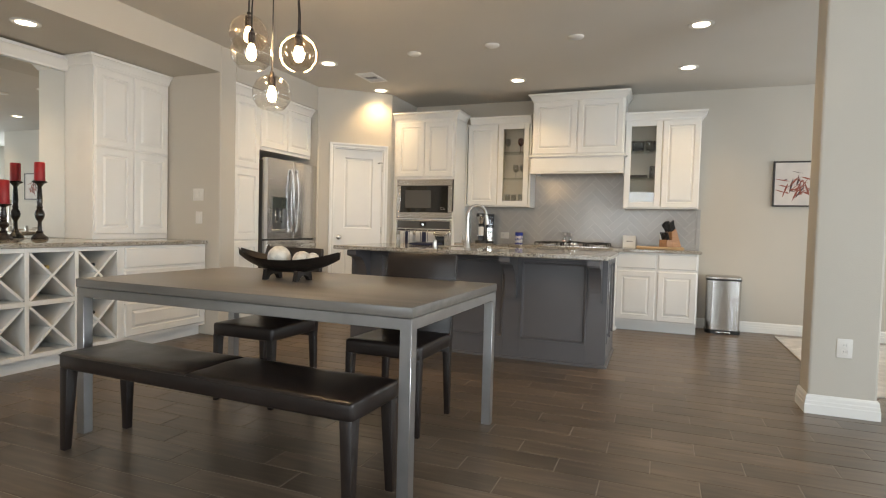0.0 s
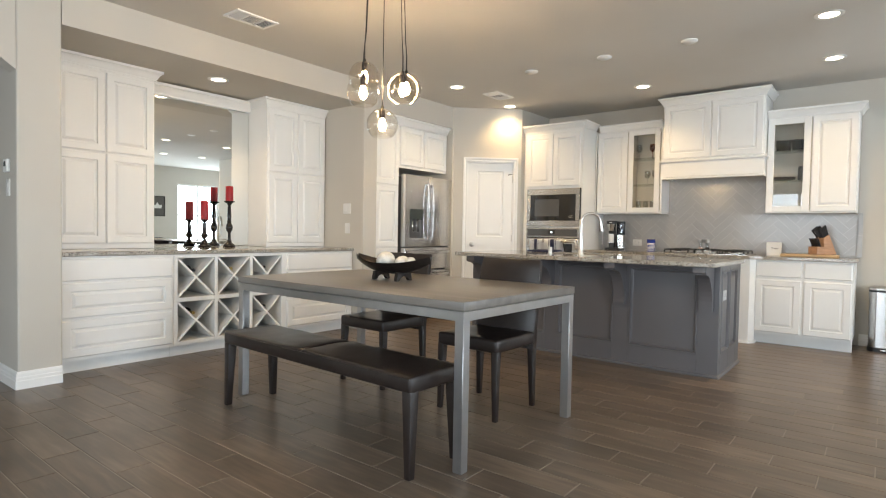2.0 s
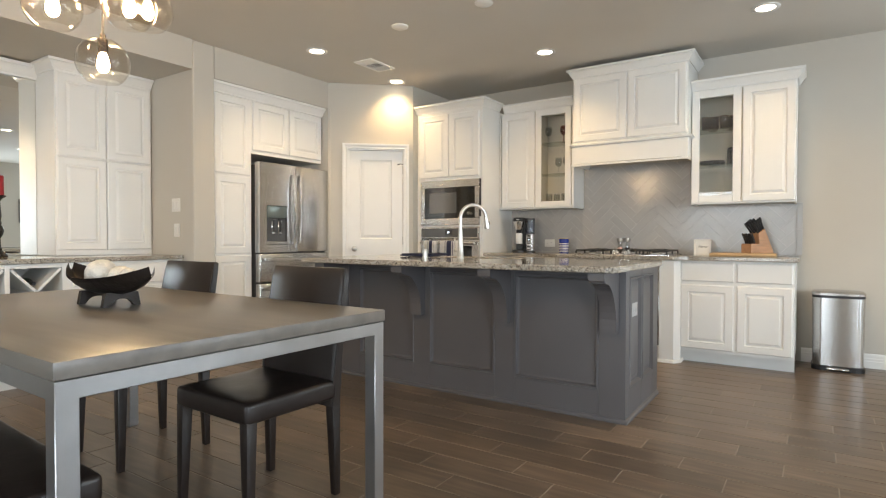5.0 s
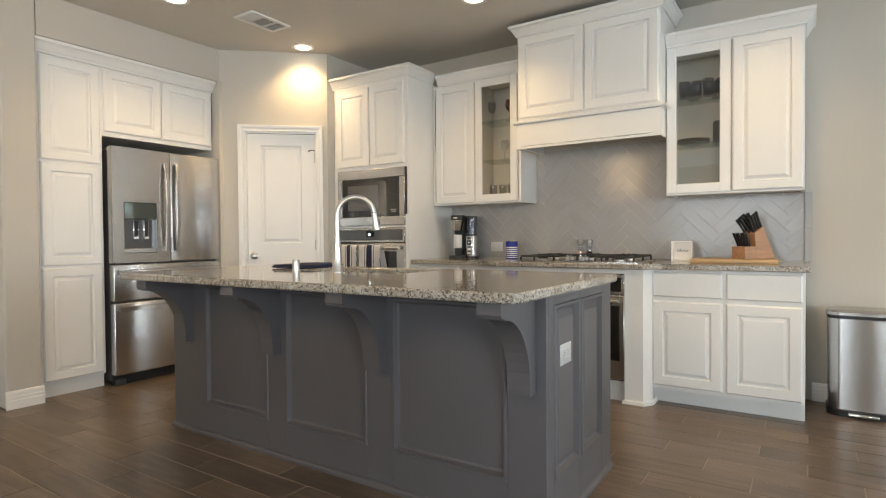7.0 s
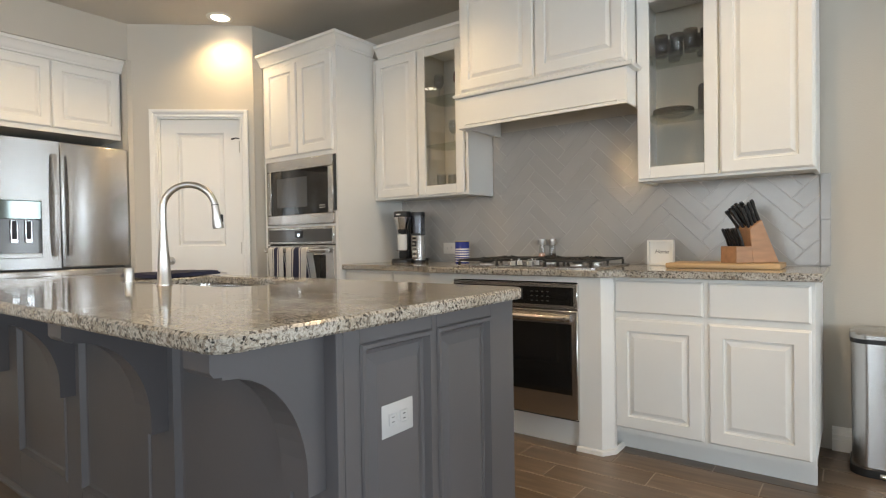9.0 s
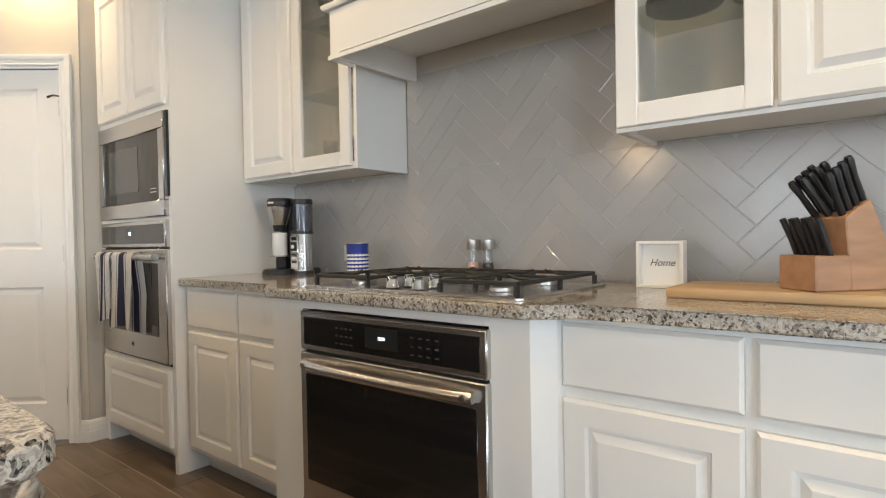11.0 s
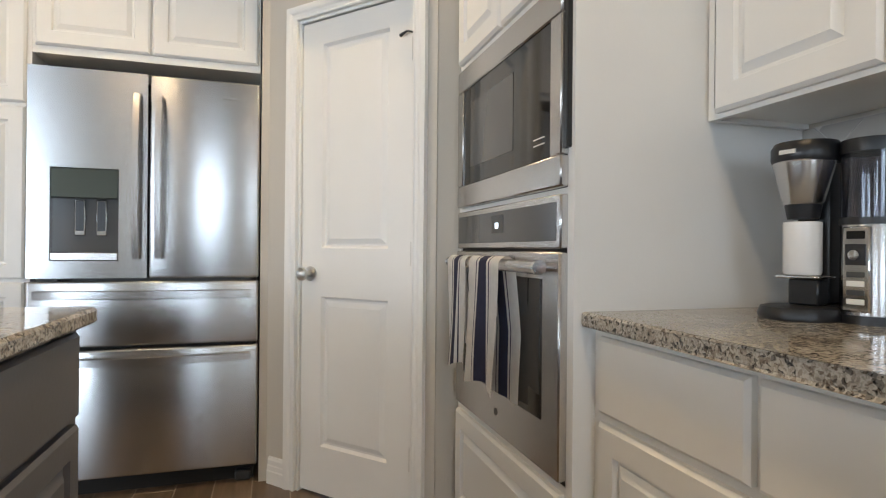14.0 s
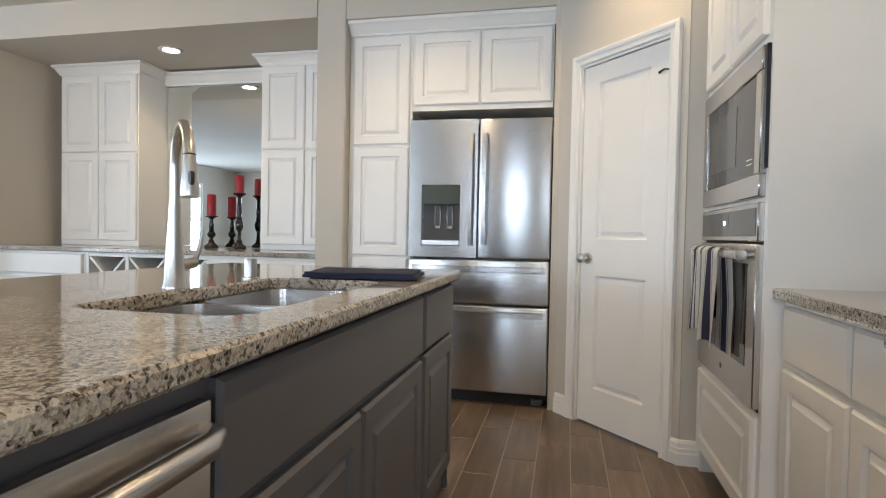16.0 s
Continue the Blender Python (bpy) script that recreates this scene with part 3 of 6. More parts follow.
base_unit("base_cabinet", -0.30, 0.565, [("drawer_front", -0.262, 0.70, 0.142, 0.858, False), ("drawer_front", 0.164, 0.70, 0.552, 0.858, False),
          ("door", -0.262, 0.13, 0.142, 0.672, True), ("door", 0.164, 0.13, 0.552, 0.672, True)], "white base cabinet with two drawers over raised-panel doors")
base_unit("base_cabinet", -2.19, -1.36, [("drawer_front", -2.152, 0.688, -1.740, 0.858, False), ("drawer_front", -1.724, 0.688, -1.372, 0.858, False),
          ("door", -2.152, 0.13, -1.740, 0.668, True), ("door", -1.724, 0.13, -1.372, 0.668, True)], "white base cabinet beside the oven tower")
# bumped-out oven surround
BY = 6.21
OX0, OX1 = -1.18, -0.42
root = thing("oven_surround", "white bumped-out cabinet around the built-in oven", "base cabinet", pose(0, 0, 0), "kitchen base cabinets")
part("stile", box((OX1, BY, 0.0), (-0.302, NORTH_Y - 0.005, CT - 0.036)), WHITE, root, smooth=False)
part("chamfered_post", prism(bmesh.new(), [(-0.302, BY), (-0.262, BY + 0.06), (-0.262, 6.31), (-0.302, 6.31)], 0, CT - 0.036), WHITE, root, smooth=False)
part("stile", box((-1.358, BY, 0.0), (OX0, NORTH_Y - 0.005, CT - 0.036)), WHITE, root, smooth=False)
part("rail", box((OX0, BY, 0.845), (OX1, 6.9, CT - 0.036)), WHITE, root, smooth=False)
part("toe_board", box((OX0, BY + 0.05, 0.0), (OX1, BY + 0.07, 0.145)), WHITE, root, smooth=False)
part("base_trim", sweep(bmesh.new(), [(OX1 - 0.0, BY + 0.05), (OX1, BY), (-0.302, BY), (-0.262, BY + 0.06), (-0.262, 6.39)], [(0, 0), (0.012, 0), (0.010, 0.02), (0, 0.026)]), WHITE, root)


def wall_oven(name, w, h, m, label, clock):
    """A built-in oven, facing -y from the origin at its lower corner."""
    root = thing(name, label, "oven", m)
    ph = 0.128
    part("body", box((0.004, 0.0, 0.0), (w - 0.004, 0.56, h)), DARK, root)
    bm = box((0, -0.022, 0.012), (w, 0.004, h - ph - 0.008), 0.004)
    dr = part("oven_door", bm, STEEL_H, root)
    part("oven_window", box((0.085 if not clock else 0.03, -0.0235, 0.135), (w - 0.085 if not clock else w - 0.03, -0.0195, h - ph - 0.075), 0.0012), BLACKGLASS, dr, "black glass oven window")
    bow = [(0.035 + (w - 0.07) * k / 12, -0.058 + (0.026 * (1 - math.sin(math.pi * k / 12) ** 0.6) if clock else 0.0), h - ph - 0.045) for k in range(13)]
    bm = tube(bmesh.new(), bow, 0.0165, 16)
    for x in (0.055, w - 0.055):
        tube(bm, [(x, -0.02, h - ph - 0.045), (x, -0.056, h - ph - 0.045)], 0.010, 10)
    hb = part("handle", bm, STEEL_H, dr, "brushed steel bar handle")
    for x in () if clock else (0.035, w - 0.035):
        part("end_cap", tube(bmesh.new(), [(x - 0.006, -0.058, h - ph - 0.045), (x + 0.006, -0.058, h - ph - 0.045)], 0.0178, 16), CHROME, dr, "chrome handle end")
    pn = part("control_panel", box((0, -0.020, h - ph), (w, 0.004, h), 0.004), STEEL_H, root)
    part("display_glass", box((0.02, -0.0215, h - ph + 0.018), (w - 0.02, -0.0185, h - 0.018), 0.001), BLACKGLASS if clock else SCREEN, pn)
    if clock:
        part("display", box((w * 0.42, -0.0222, h - ph + 0.04), (w * 0.60, -0.0216, h - 0.028)), BLACK, pn)
        fd = bpy.data.curves.new("clock_digits", "FONT")
        fd.body, fd.size, fd.extrude, fd.align_x, fd.align_y = "12:34", 0.0135, 0.0003, "CENTER", "CENTER"
        fo = new("clock_digits", fd)
        fo.data.materials.append(DIGITS)
        fo.parent = pn
        fo.matrix_basis = pose(w * 0.51, -0.0227, h - ph / 2 + 0.006, 90)
        for i in range(4):
            for j in range(3):
                part("button_mark", box((w * 0.24 + i * 0.022, -0.0219, h - ph + 0.035 + j * 0.024), (w * 0.24 + i * 0.022 + 0.013, -0.0216, h - ph + 0.040 + j * 0.024)), SCREEN, pn)
                part("button_mark", box((w * 0.66 + i * 0.03, -0.0219, h - ph + 0.035 + j * 0.024), (w * 0.66 + i * 0.03 + 0.013, -0.0216, h - ph + 0.040 + j * 0.024)), SCREEN, pn)
    else:
        ds = part("display", box((w * 0.44, -0.0222, h - ph + 0.045), (w * 0.56, -0.0214, h - 0.03)), BLACKGLASS, pn, "small dark oven display")
        part("lit_mark", box((w * 0.48, -0.0228, h - ph / 2 - 0.004), (w * 0.51, -0.0221, h - ph / 2 + 0.012)), DIGITS, ds, "lit oven clock mark")
    part("badge", lathe(bmesh.new(), [(0, 0), (0.011, 0), (0.011, 0.001), (0, 0.0012)], 16), SLOT, dr, "round maker's badge", pose(w / 2, -0.0222, 0.075, 90))
    for k in range(3):
        part("vent_slot", box((0.02, -0.012, h - ph - 0.0075 + k * 0.0026), (w - 0.02, -0.010, h - ph - 0.0063 + k * 0.0026)), DARK, root)
    return root


wall_oven("oven", OX1 - OX0 - 0.004, 0.695, pose(OX0 + 0.009, BY, 0.143), "stainless built-in oven with a black glass door under the cooktop", True)

# worktop of the back run: one slab that swells over the oven
bm = prism(bmesh.new(), [(-2.19, 6.925), (-2.19, 6.27), (-1.46, 6.27), (-1.34, 6.165), (-0.30, 6.165), (-0.20, 6.265), (0.592, 6.265), (0.592, 6.925)], CT - 0.035, CT)
bmesh.ops.bevel(bm, geom=list(bm.edges), offset=0.007, segments=2, profile=0.5, affect="EDGES")
single("worktop", bm, GRANITE, "speckled grey and brown polished granite worktop along the wall", "worktop", smooth=False)

# oven tower
TX0, TX1, TY = -3.0, -2.19, 6.252
root = thing("oven_tower", "tall white cabinet housing a microwave and an oven", "tall cabinet", pose(TX0, TY, 0))
w = TX1 - TX0
for nm, p, q in (("side_panel", (0, 0, 0), (0.03, 0.685, 2.43)), ("side_panel", (w - 0.03, 0, 0), (w, 0.685, 2.43)), ("toe_kick", (0.03, 0.10, 0), (w - 0.03, 0.13, 0.10)), ("drawer_box", (0.03, 0, 0.10), (w - 0.03, 0.66, 0.495)),
                 ("divider", (0.03, 0, 1.183), (w - 0.03, 0.66, 1.198)), ("upper_box", (0.03, 0, 1.685), (w - 0.03, 0.66, 2.43)), ("back_panel", (0.03, 0.60, 0.495), (w - 0.03, 0.66, 1.685))):
    part(nm, box(p, q), WHITE, root, smooth=False)
part("filler", box((-0.029, 0.01, 0), (-0.001, 0.04, 2.43)), WHITE, root)
fronts(root, 0, [("drawer_front", 0.02, 0.12, w - 0.035, 0.478, True), ("door", 0.02, 1.715, w / 2 - 0.008, 2.395, True), ("door", w / 2 + 0.002, 1.715, w - 0.035, 2.395, True)])
part("crown", sweep(bmesh.new(), [(-0.029, 0.60), (-0.029, 0.0), (w, 0.0), (w, 0.36)], at_z(CROWN, 2.43)), WHITE, root)
wall_oven("oven", 0.75, 0.685, pose(TX0 + 0.032, TY, 0.497), "stainless wall oven with a striped towel on its handle", False)
root = thing("microwave", "built-in stainless microwave with a black glass door", "microwave", pose(TX0 + 0.032, TY, 1.199))
part("body", box((0.02, 0, 0.005), (0.74, 0.45, 0.48)), DARK, root)
bm = bmesh.new()
bx(bm, (0, -0.022, 0), (0.752, 0.002, 0.075), 0.004)
bx(bm, (0, -0.022, 0.405), (0.752, 0.002, 0.484), 0.004)
bx(bm, (0, -0.022, 0.075), (0.055, 0.002, 0.405), 0.003)
bx(bm, (0.697, -0.022, 0.075), (0.752, 0.002, 0.405), 0.003)
part("trim_frame", bm, STEEL_H, root)
dr = part("microwave_door", box((0.055, -0.016, 0.075), (0.697, 0.002, 0.405), 0.002), BLACKGLASS, root)
part("mesh_window", box((0.12, -0.0172, 0.13), (0.47, -0.0158, 0.35), 0.0005), SCREEN, dr)
part("side_grille", box((0.752, -0.012, 0.09), (0.765, 0.002, 0.484)), BLACK, root)
for k in range(2):
    part("button_mark", box((0.60, -0.0172, 0.115 + k * 0.016), (0.66, -0.0158, 0.118 + k * 0.016)), PLATE, dr)


# ---- upper cabinets and hood ----
UY = 6.62
def upper(name, x0, x1, z0, z1, items, label, glassdoor=None, ends=(True, True)):
    root = thing(name, label, "wall cabinet", pose(x0, UY, z0), "wall cabinets")
    w, h, d = x1 - x0, z1 - z0, NORTH_Y - UY - 0.007
    for nm, p, q in [("side_panel", (0, 0, 0), (0.018, d, h)), ("side_panel", (w - 0.018, 0, 0), (w, d, h)), ("top_panel", (0.018, 0, h - 0.018), (w - 0.018, d, h)), ("bottom_panel", (0.018, 0.0, 0.012), (w - 0.018, d, 0.03)),
                     ("light_rail", (0.018, 0, 0), (w - 0.018, 0.018, 0.012)), ("back_panel", (0.018, d - 0.01, 0.03), (w - 0.018, d, h - 0.018))] + [("partition", (gx - x0 - 0.009, 0.002, 0.03), (gx - x0 + 0.009, d - 0.01, h - 0.018)) for gx in glassdoor or ()]:
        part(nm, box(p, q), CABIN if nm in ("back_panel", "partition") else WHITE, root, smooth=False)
    fronts(root, 0, [(n, a - x0, 0.012, b - x0, h - 0.012, r) for n, a, b, r in items])
    return root, w, h, d


def glass_door(root, a, b, h, d, gap):
    """A framed glass door with glass shelves behind it, in the unit's own space."""
    bm = bmesh.new()
    f = 0.062
    for p, q in (((a, -0.02, 0.012), (a + f, 0, h - 0.012)), ((b - f, -0.02, 0.012), (b, 0, h - 0.012)), ((a + f, -0.02, 0.012), (b - f, 0, 0.012 + f)), ((a + f, -0.02, h - 0.012 - f), (b - f, 0, h - 0.012))):
        bx(bm, p, q, 0.003)
    dr = part("glass_door", bm, WHITE, root, "white frame door with a clear pane", smooth=False)
    part("pane", box((a + f, -0.012, 0.012 + f), (b - f, -0.008, h - 0.012 - f)), PANE, dr).visible_shadow = False
    for k in (1, 2):
        z = 0.03 + k * (h - 0.06) / 3
        part("shelf", box((a + 0.01, 0.02, z), (b - 0.01, d - 0.012, z + 0.006), 0.001), SHELFG, root, "green-edged glass shelf").visible_shadow = False


r, w, h, d = upper("wall_cabinet", -2.185, -1.342, 1.37, 2.405, [("door", -2.15, -1.765, True)], "white wall cabinet with one solid and one glass door", [-1.757])
glass_door(r, -1.752 + 2.185, -1.368 + 2.185, h, d, 0)
CAB_L = (-2.185, 1.37, w, h, d)
part("crown", sweep(bmesh.new(), [(0.06, 0), (w, 0)], at_z(CROWN, h - 0.002)), WHITE, r)
r, w, h, d = upper("wall_cabinet", -0.244, 0.556, 1.365, 2.375, [("door", 0.162, 0.55, True)], "white wall cabinet with a glass door and a solid door", [0.155])
glass_door(r, 0.006, 0.152 + 0.244, h, d, 0)
CAB_R = (-0.244, 1.365, w, h, d)
part("crown", sweep(bmesh.new(), [(0, 0), (w, 0), (w, d)], at_z(CROWN, h - 0.002)), WHITE, r)

HY = 6.47
root = thing("range_hood", "white panelled range hood cabinet over the cooktop", "range hood", pose(-1.295, HY, 1.762))
w, d = 1.048, NORTH_Y - HY - 0.007
bm = bmesh.new()
bx(bm, (0, 0.0, 0.185), (w, d, 0.86))
bx(bm, (0, 0.0, 0.012), (0.02, d, 0.185))
bx(bm, (w - 0.02, 0.0, 0.012), (w, d, 0.185))
part("hood_box", bm, WHITE, root, smooth=False)
bm = bmesh.new()
prism(bm, [(-0.004, 0), (0.03, 0), (0.05, 0.022), (w - 0.05, 0.022), (w - 0.03, 0), (w + 0.004, 0), (w + 0.004, 0.185), (-0.004, 0.185)], -0.018, 0.0, "y")
part("valance", bm, WHITE, root, smooth=False)
part("liner", box((0.02, 0.02, 0.12), (w - 0.02, d, 0.14)), WHITE, root)
part("ledge", sweep(bmesh.new(), [(0, 0.12), (0, 0), (w, 0), (w, 0.12)], [(0, 0.19), (0.03, 0.19), (0.036, 0.198), (0.036, 0.208), (0.022, 0.216), (0, 0.22)]), WHITE, root)
part("lower_bead", sweep(bmesh.new(), [(0, 0.10), (0, -0.018), (w, -0.018), (w, 0.10)], [(0, -0.002), (0.008, -0.002), (0.008, 0.014), (0, 0.018)]), WHITE, root)
fronts(root, 0, [("hood_door", 0.012, 0.232, w / 2 - 0.006, 0.845, True), ("hood_door", w / 2 + 0.004, 0.232, w - 0.014, 0.845, True)])
part("crown", sweep(bmesh.new(), [(0, d), (0, 0), (w, 0), (w, d)], at_z(CROWN, 0.855, 0.95)), WHITE, root)


# ---- fridge wall ----
def west(y, x, z=0):
    return pose(x, y, z, 0, 0, 90)


root = thing("pantry_cabinet", "tall narrow white cabinet with three raised-panel doors", "tall cabinet", west(4.19, -3.80))
part("carcass", box((0, 0, 0.10), (0.435, 0.78, 2.37)), WHITE, root, smooth=False)
part("toe_kick", box((0, 0.03, 0), (0.435, 0.05, 0.10)), WHITE, root)
fronts(root, 0, [("door", 0.03, 0.115, 0.418, 0.898, True), ("door", 0.03, 0.912, 0.418, 1.632, True), ("door", 0.03, 1.648, 0.418, 2.36, True)])
root = thing("fridge_cabinet", "white two-door cabinet above the fridge", "wall cabinet", west(4.626, -3.80, 1.865), "wall cabinets")
part("carcass", box((0, 0, 0), (0.908, 0.78, 0.505)), WHITE, root, smooth=False)
fronts(root, 0, [("door", 0.012, 0.032, 0.446, 0.495, True), ("door", 0.456, 0.032, 0.898, 0.495, True)])
single("crown_moulding", sweep(bmesh.new(), [(-3.80, 4.188), (-3.80, 5.575)], at_z(CROWN, 2.371, 1.06)), WHITE, "white crown moulding above the fridge cabinets", "crown moulding")

root = thing("fridge", "stainless french-door fridge with a water dispenser and two drawers", "fridge", west(4.64, -3.735))
part("body", box((0.012, 0.045, 0.03), (0.888, 0.72, 1.765), 0.006), mat("fridge_side_grey", (0.09, 0.085, 0.08), 0.5, 0.3, var=0.05), root, "dark grey fridge body")
part("kick_grille", box((0.02, 0.03, 0.0), (0.88, 0.06, 0.075)), DARK, root)
for x in (0.03, 0.80):
    part("foot", box((x, -0.005, 0.0), (x + 0.07, 0.06, 0.045), 0.008), SLOT, root)


def fridge_front(name, x0, x1, z0, z1, hole=None):
    bm = bmesh.new()
    if hole:
        a, b, c, e = hole
        for p, q in (((x0, z0), (a, z1)), ((b, z0), (x1, z1)), ((a, z0), (b, c)), ((a, e), (b, z1))):
            bx(bm, (p[0], -0.035, p[1]), (q[0], 0.035, q[1]))
        bmesh.ops.remove_doubles(bm, verts=bm.verts, dist=0.0001)
    else:
        bx(bm, (x0, -0.035, z0), (x1, 0.035, z1), 0.010, 3)
    return part(name, bm, STEEL, root, smooth=not hole)


def bar_handle(parent, p, q, bow, wide):
    """A flat bowed steel handle between two points on the door's face."""
    p, q = Vector(p), Vector(q)
    d = (q - p).normalized()
    s = d.cross(Vector((0, 1, 0)))
    bm, rows, k = bmesh.new(), [], 13
    for i in range(k):
        u = i / (k - 1)
        c = p.lerp(q, u) + Vector((0, -0.022 - bow * math.sin(math.pi * u) ** 0.7, 0))
        rows.append([bm.verts.new(c + s * a + Vector((0, b, 0))) for a, b in ((-wide, 0.010), (-wide * 0.8, -0.006), (wide * 0.8, -0.006), (wide, 0.010))])
    for a, b in zip(rows, rows[1:]):
        for j in range(4):
            bm.faces.new([a[j], a[(j + 1) % 4], b[(j + 1) % 4], b[j]])
    bm.faces.new(rows[0])
    bm.faces.new(rows[-1][::-1])
    for e in (p + d * 0.02, q - d * 0.02):
        bx(bm, e - Vector((0.009, 0.03, 0.009)), e + Vector((0.009, 0.01, 0.009)))
    part("handle", bm, STEEL, parent, "bowed flat steel handle")


DISP = (0.085, 0.335, 0.99, 1.375)
ld = fridge_front("fridge_door", 0.004, 0.443, 0.918, 1.785, DISP)
a, b, c, e = DISP
part("dispenser_recess", box((a, 0.0, c), (b, 0.034, e - 0.125)), SCREEN, ld, "grey dispenser recess")
part("dispenser_panel", box((a + 0.002, -0.037, e - 0.125), (b - 0.002, 0.03, e - 0.002), 0.004), mat("glossy_control_panel", (0.16, 0.19, 0.18), 0.05, 0.7), ld, "glossy dispenser control panel")
part("dispenser_tray", box((a + 0.002, -0.036, c + 0.002), (b - 0.002, 0.02, c + 0.035), 0.003), STEEL_H, ld)
for x in (0.165, 0.245):
    pd = part("paddle", box((x, -0.012, c + 0.105), (x + 0.042, -0.002, c + 0.255), 0.004), CHROME, ld)
    part("paddle_insert", box((x + 0.006, -0.0145, c + 0.125), (x + 0.036, -0.011, c + 0.25), 0.001), BLACK, pd)
rd = fridge_front("fridge_door", 0.450, 0.896, 0.918, 1.785)
part("maker_badge", box((0.74, -0.037, 1.705), (0.80, -0.0345, 1.716), 0.001), CHROME, rd, "small silver maker's badge")
bar_handle(ld, (0.405, -0.035, 1.0), (0.405, -0.035, 1.695), 0.030, 0.015)
bar_handle(rd, (0.490, -0.035, 1.0), (0.490, -0.035, 1.695), 0.030, 0.015)
m1 = fridge_front("fridge_drawer", 0.004, 0.896, 0.632, 0.905)
m2 = fridge_front("fridge_drawer", 0.004, 0.896, 0.080, 0.618)
bar_handle(m1, (0.035, -0.035, 0.850), (0.865, -0.035, 0.850), 0.030, 0.018)
bar_handle(m2, (0.035, -0.035, 0.572), (0.865, -0.035, 0.572), 0.030, 0.018)
for x in (0.05, 0.80):
    part("hinge_cover", box((x, -0.02, 0.906), (x + 0.06, 0.03, 0.917)), SLOT, root)


# ---- island ----
IX0, IX1, IY0, IY1 = -2.505, -0.20, 4.40, 5.168
root = thing("island", "dark grey panelled kitchen island with corbels under its overhang", "kitchen island", pose(0, 0, 0))
bm = bmesh.new()
bx(bm, (IX0, IY0 + 0.02, 0.0), (IX1 - 0.02, IY1 - 0.02, 0.10))
bx(bm, (IX0, IY0 + 0.02, 0.10), (IX1 - 0.02, IY0 + 0.04, 0.872))
bx(bm, (IX0, IY0 + 0.04, 0.10), (IX0 + 0.02, IY1, 0.872))
bx(bm, (IX1 - 0.04, IY0 + 0.04, 0.10), (IX1 - 0.02, IY1, 0.872))
bx(bm, (IX0 + 0.02, IY0 + 0.04, 0.10), (IX1 - 0.04, IY1 - 0.02, 0.60))
bx(bm, (IX0 + 0.02, IY1 - 0.02, 0.60), (IX1 - 0.04, IY1, 0.872))
part("carcass", bm, GREY, root, smooth=False)


def framed(w, h, cells, m, z0, z1, t=0.02, field=()):
    """A face of stiles and rails with sunk, bordered panels: cells are (x0, x1)."""
    x = 0
    for a, b in cells + [(w, None)]:
        part("stile", box((x, -t, 0), (a, 0, h), 0.0015), GREY, root, "", m, smooth=False)
        if b is None:
            break
        part("rail", box((a, -t, 0), (b, 0, z0), 0.0015), GREY, root, "", m, smooth=False)
        part("rail", box((a, -t, z1), (b, 0, h), 0.0015), GREY, root, "", m, smooth=False)
        bm, prev = bmesh.new(), None
        for o, y in ((0, -t), (0.004, -t - 0.006), (0.013, -t - 0.006), (0.021, -t + 0.013), (0.030, -t + 0.016)) + field:
            ring = [bm.verts.new(v) for v in ((a + o, y, z0 + o), (b - o, y, z0 + o), (b - o, y, z1 - o), (a + o, y, z1 - o))]
            if prev:
                for k in range(4):
                    bm.faces.new([prev[k], prev[(k + 1) % 4], ring[(k + 1) % 4], ring[k]])
            prev = ring
        bm.faces.new(prev)
        part("field_panel", bm, GREY, root, "", m, smooth=False)
        x = b


W = IX1 - IX0
framed(W, 0.872, [(0.29, 0.81), (0.94, 1.465), (1.605, 2.15)], pose(IX0, IY0 + 0.02, 0), 0.175, 0.835)
framed(IY1 - IY0 - 0.021, 0.872, [(0.050, 0.315), (0.337, 0.610)], pose(IX1 - 0.02, IY0 + 0.021, 0, 0, 0, 90), 0.185, 0.835, field=((0.058, -0.016), (0.060, -0.016)))
framed(IY1 - IY0 - 0.001, 0.872, [(0.065, 0.37), (0.43, 0.735)], pose(IX0, IY1, 0, 0, 0, -90), 0.185, 0.835)
part("base_bead", sweep(bmesh.new(), [(IX0 - 0.02, IY1), (IX0 - 0.02, IY0), (IX1, IY0), (IX1, IY1)], [(0, 0), (0.014, 0), (0.014, 0.014), (0.006, 0.024), (0, 0.026)]), GREY, root)
CORB = [(0, 0.872), (-0.270, 0.872), (-0.270, 0.832), (-0.262, 0.822), (-0.245, 0.820)]
for k in range(11):
    u = radians(90 * k / 10)
    CORB.append((-0.245 + 0.195 * math.sin(u), 0.560 + 0.255 * math.cos(u)))
CORB += [(-0.050, 0.545), (-0.050, 0.520), (0, 0.520)]
for x in (-2.415, -1.69, -1.018, -0.33):
    bm = prism(bmesh.new(), [(IY0 + p, q) for p, q in CORB][::-1], x, x + 0.09, "x")
    part("corbel", bm, GREY, root, "curved grey corbel", smooth=False)
# working side: dishwasher bay, false sink front and doors, drawer and door
EW = pose(IX1, IY1, 0, 0, 0, 180)   # local x runs west, local -y faces north
for nm, x0, z0, x1, z1, rs in (("false_drawer", 0.712, 0.670, 1.80, 0.858, False), ("door", 0.712, 0.12, 1.25, 0.648, True), ("door", 1.264, 0.12, 1.80, 0.648, True), ("drawer_front", 1.83, 0.670, 2.285, 0.858, False), ("door", 1.83, 0.12, 2.285, 0.655, True)):
    part(nm, panel(x1 - x0, z1 - z0, raised=rs), GREY, root, "", EW @ pose(x0, 0, z0), smooth=False)
root = thing("dishwasher", "stainless dishwasher built into the grey island", "dishwasher", EW @ pose(0.092, 0, 0))
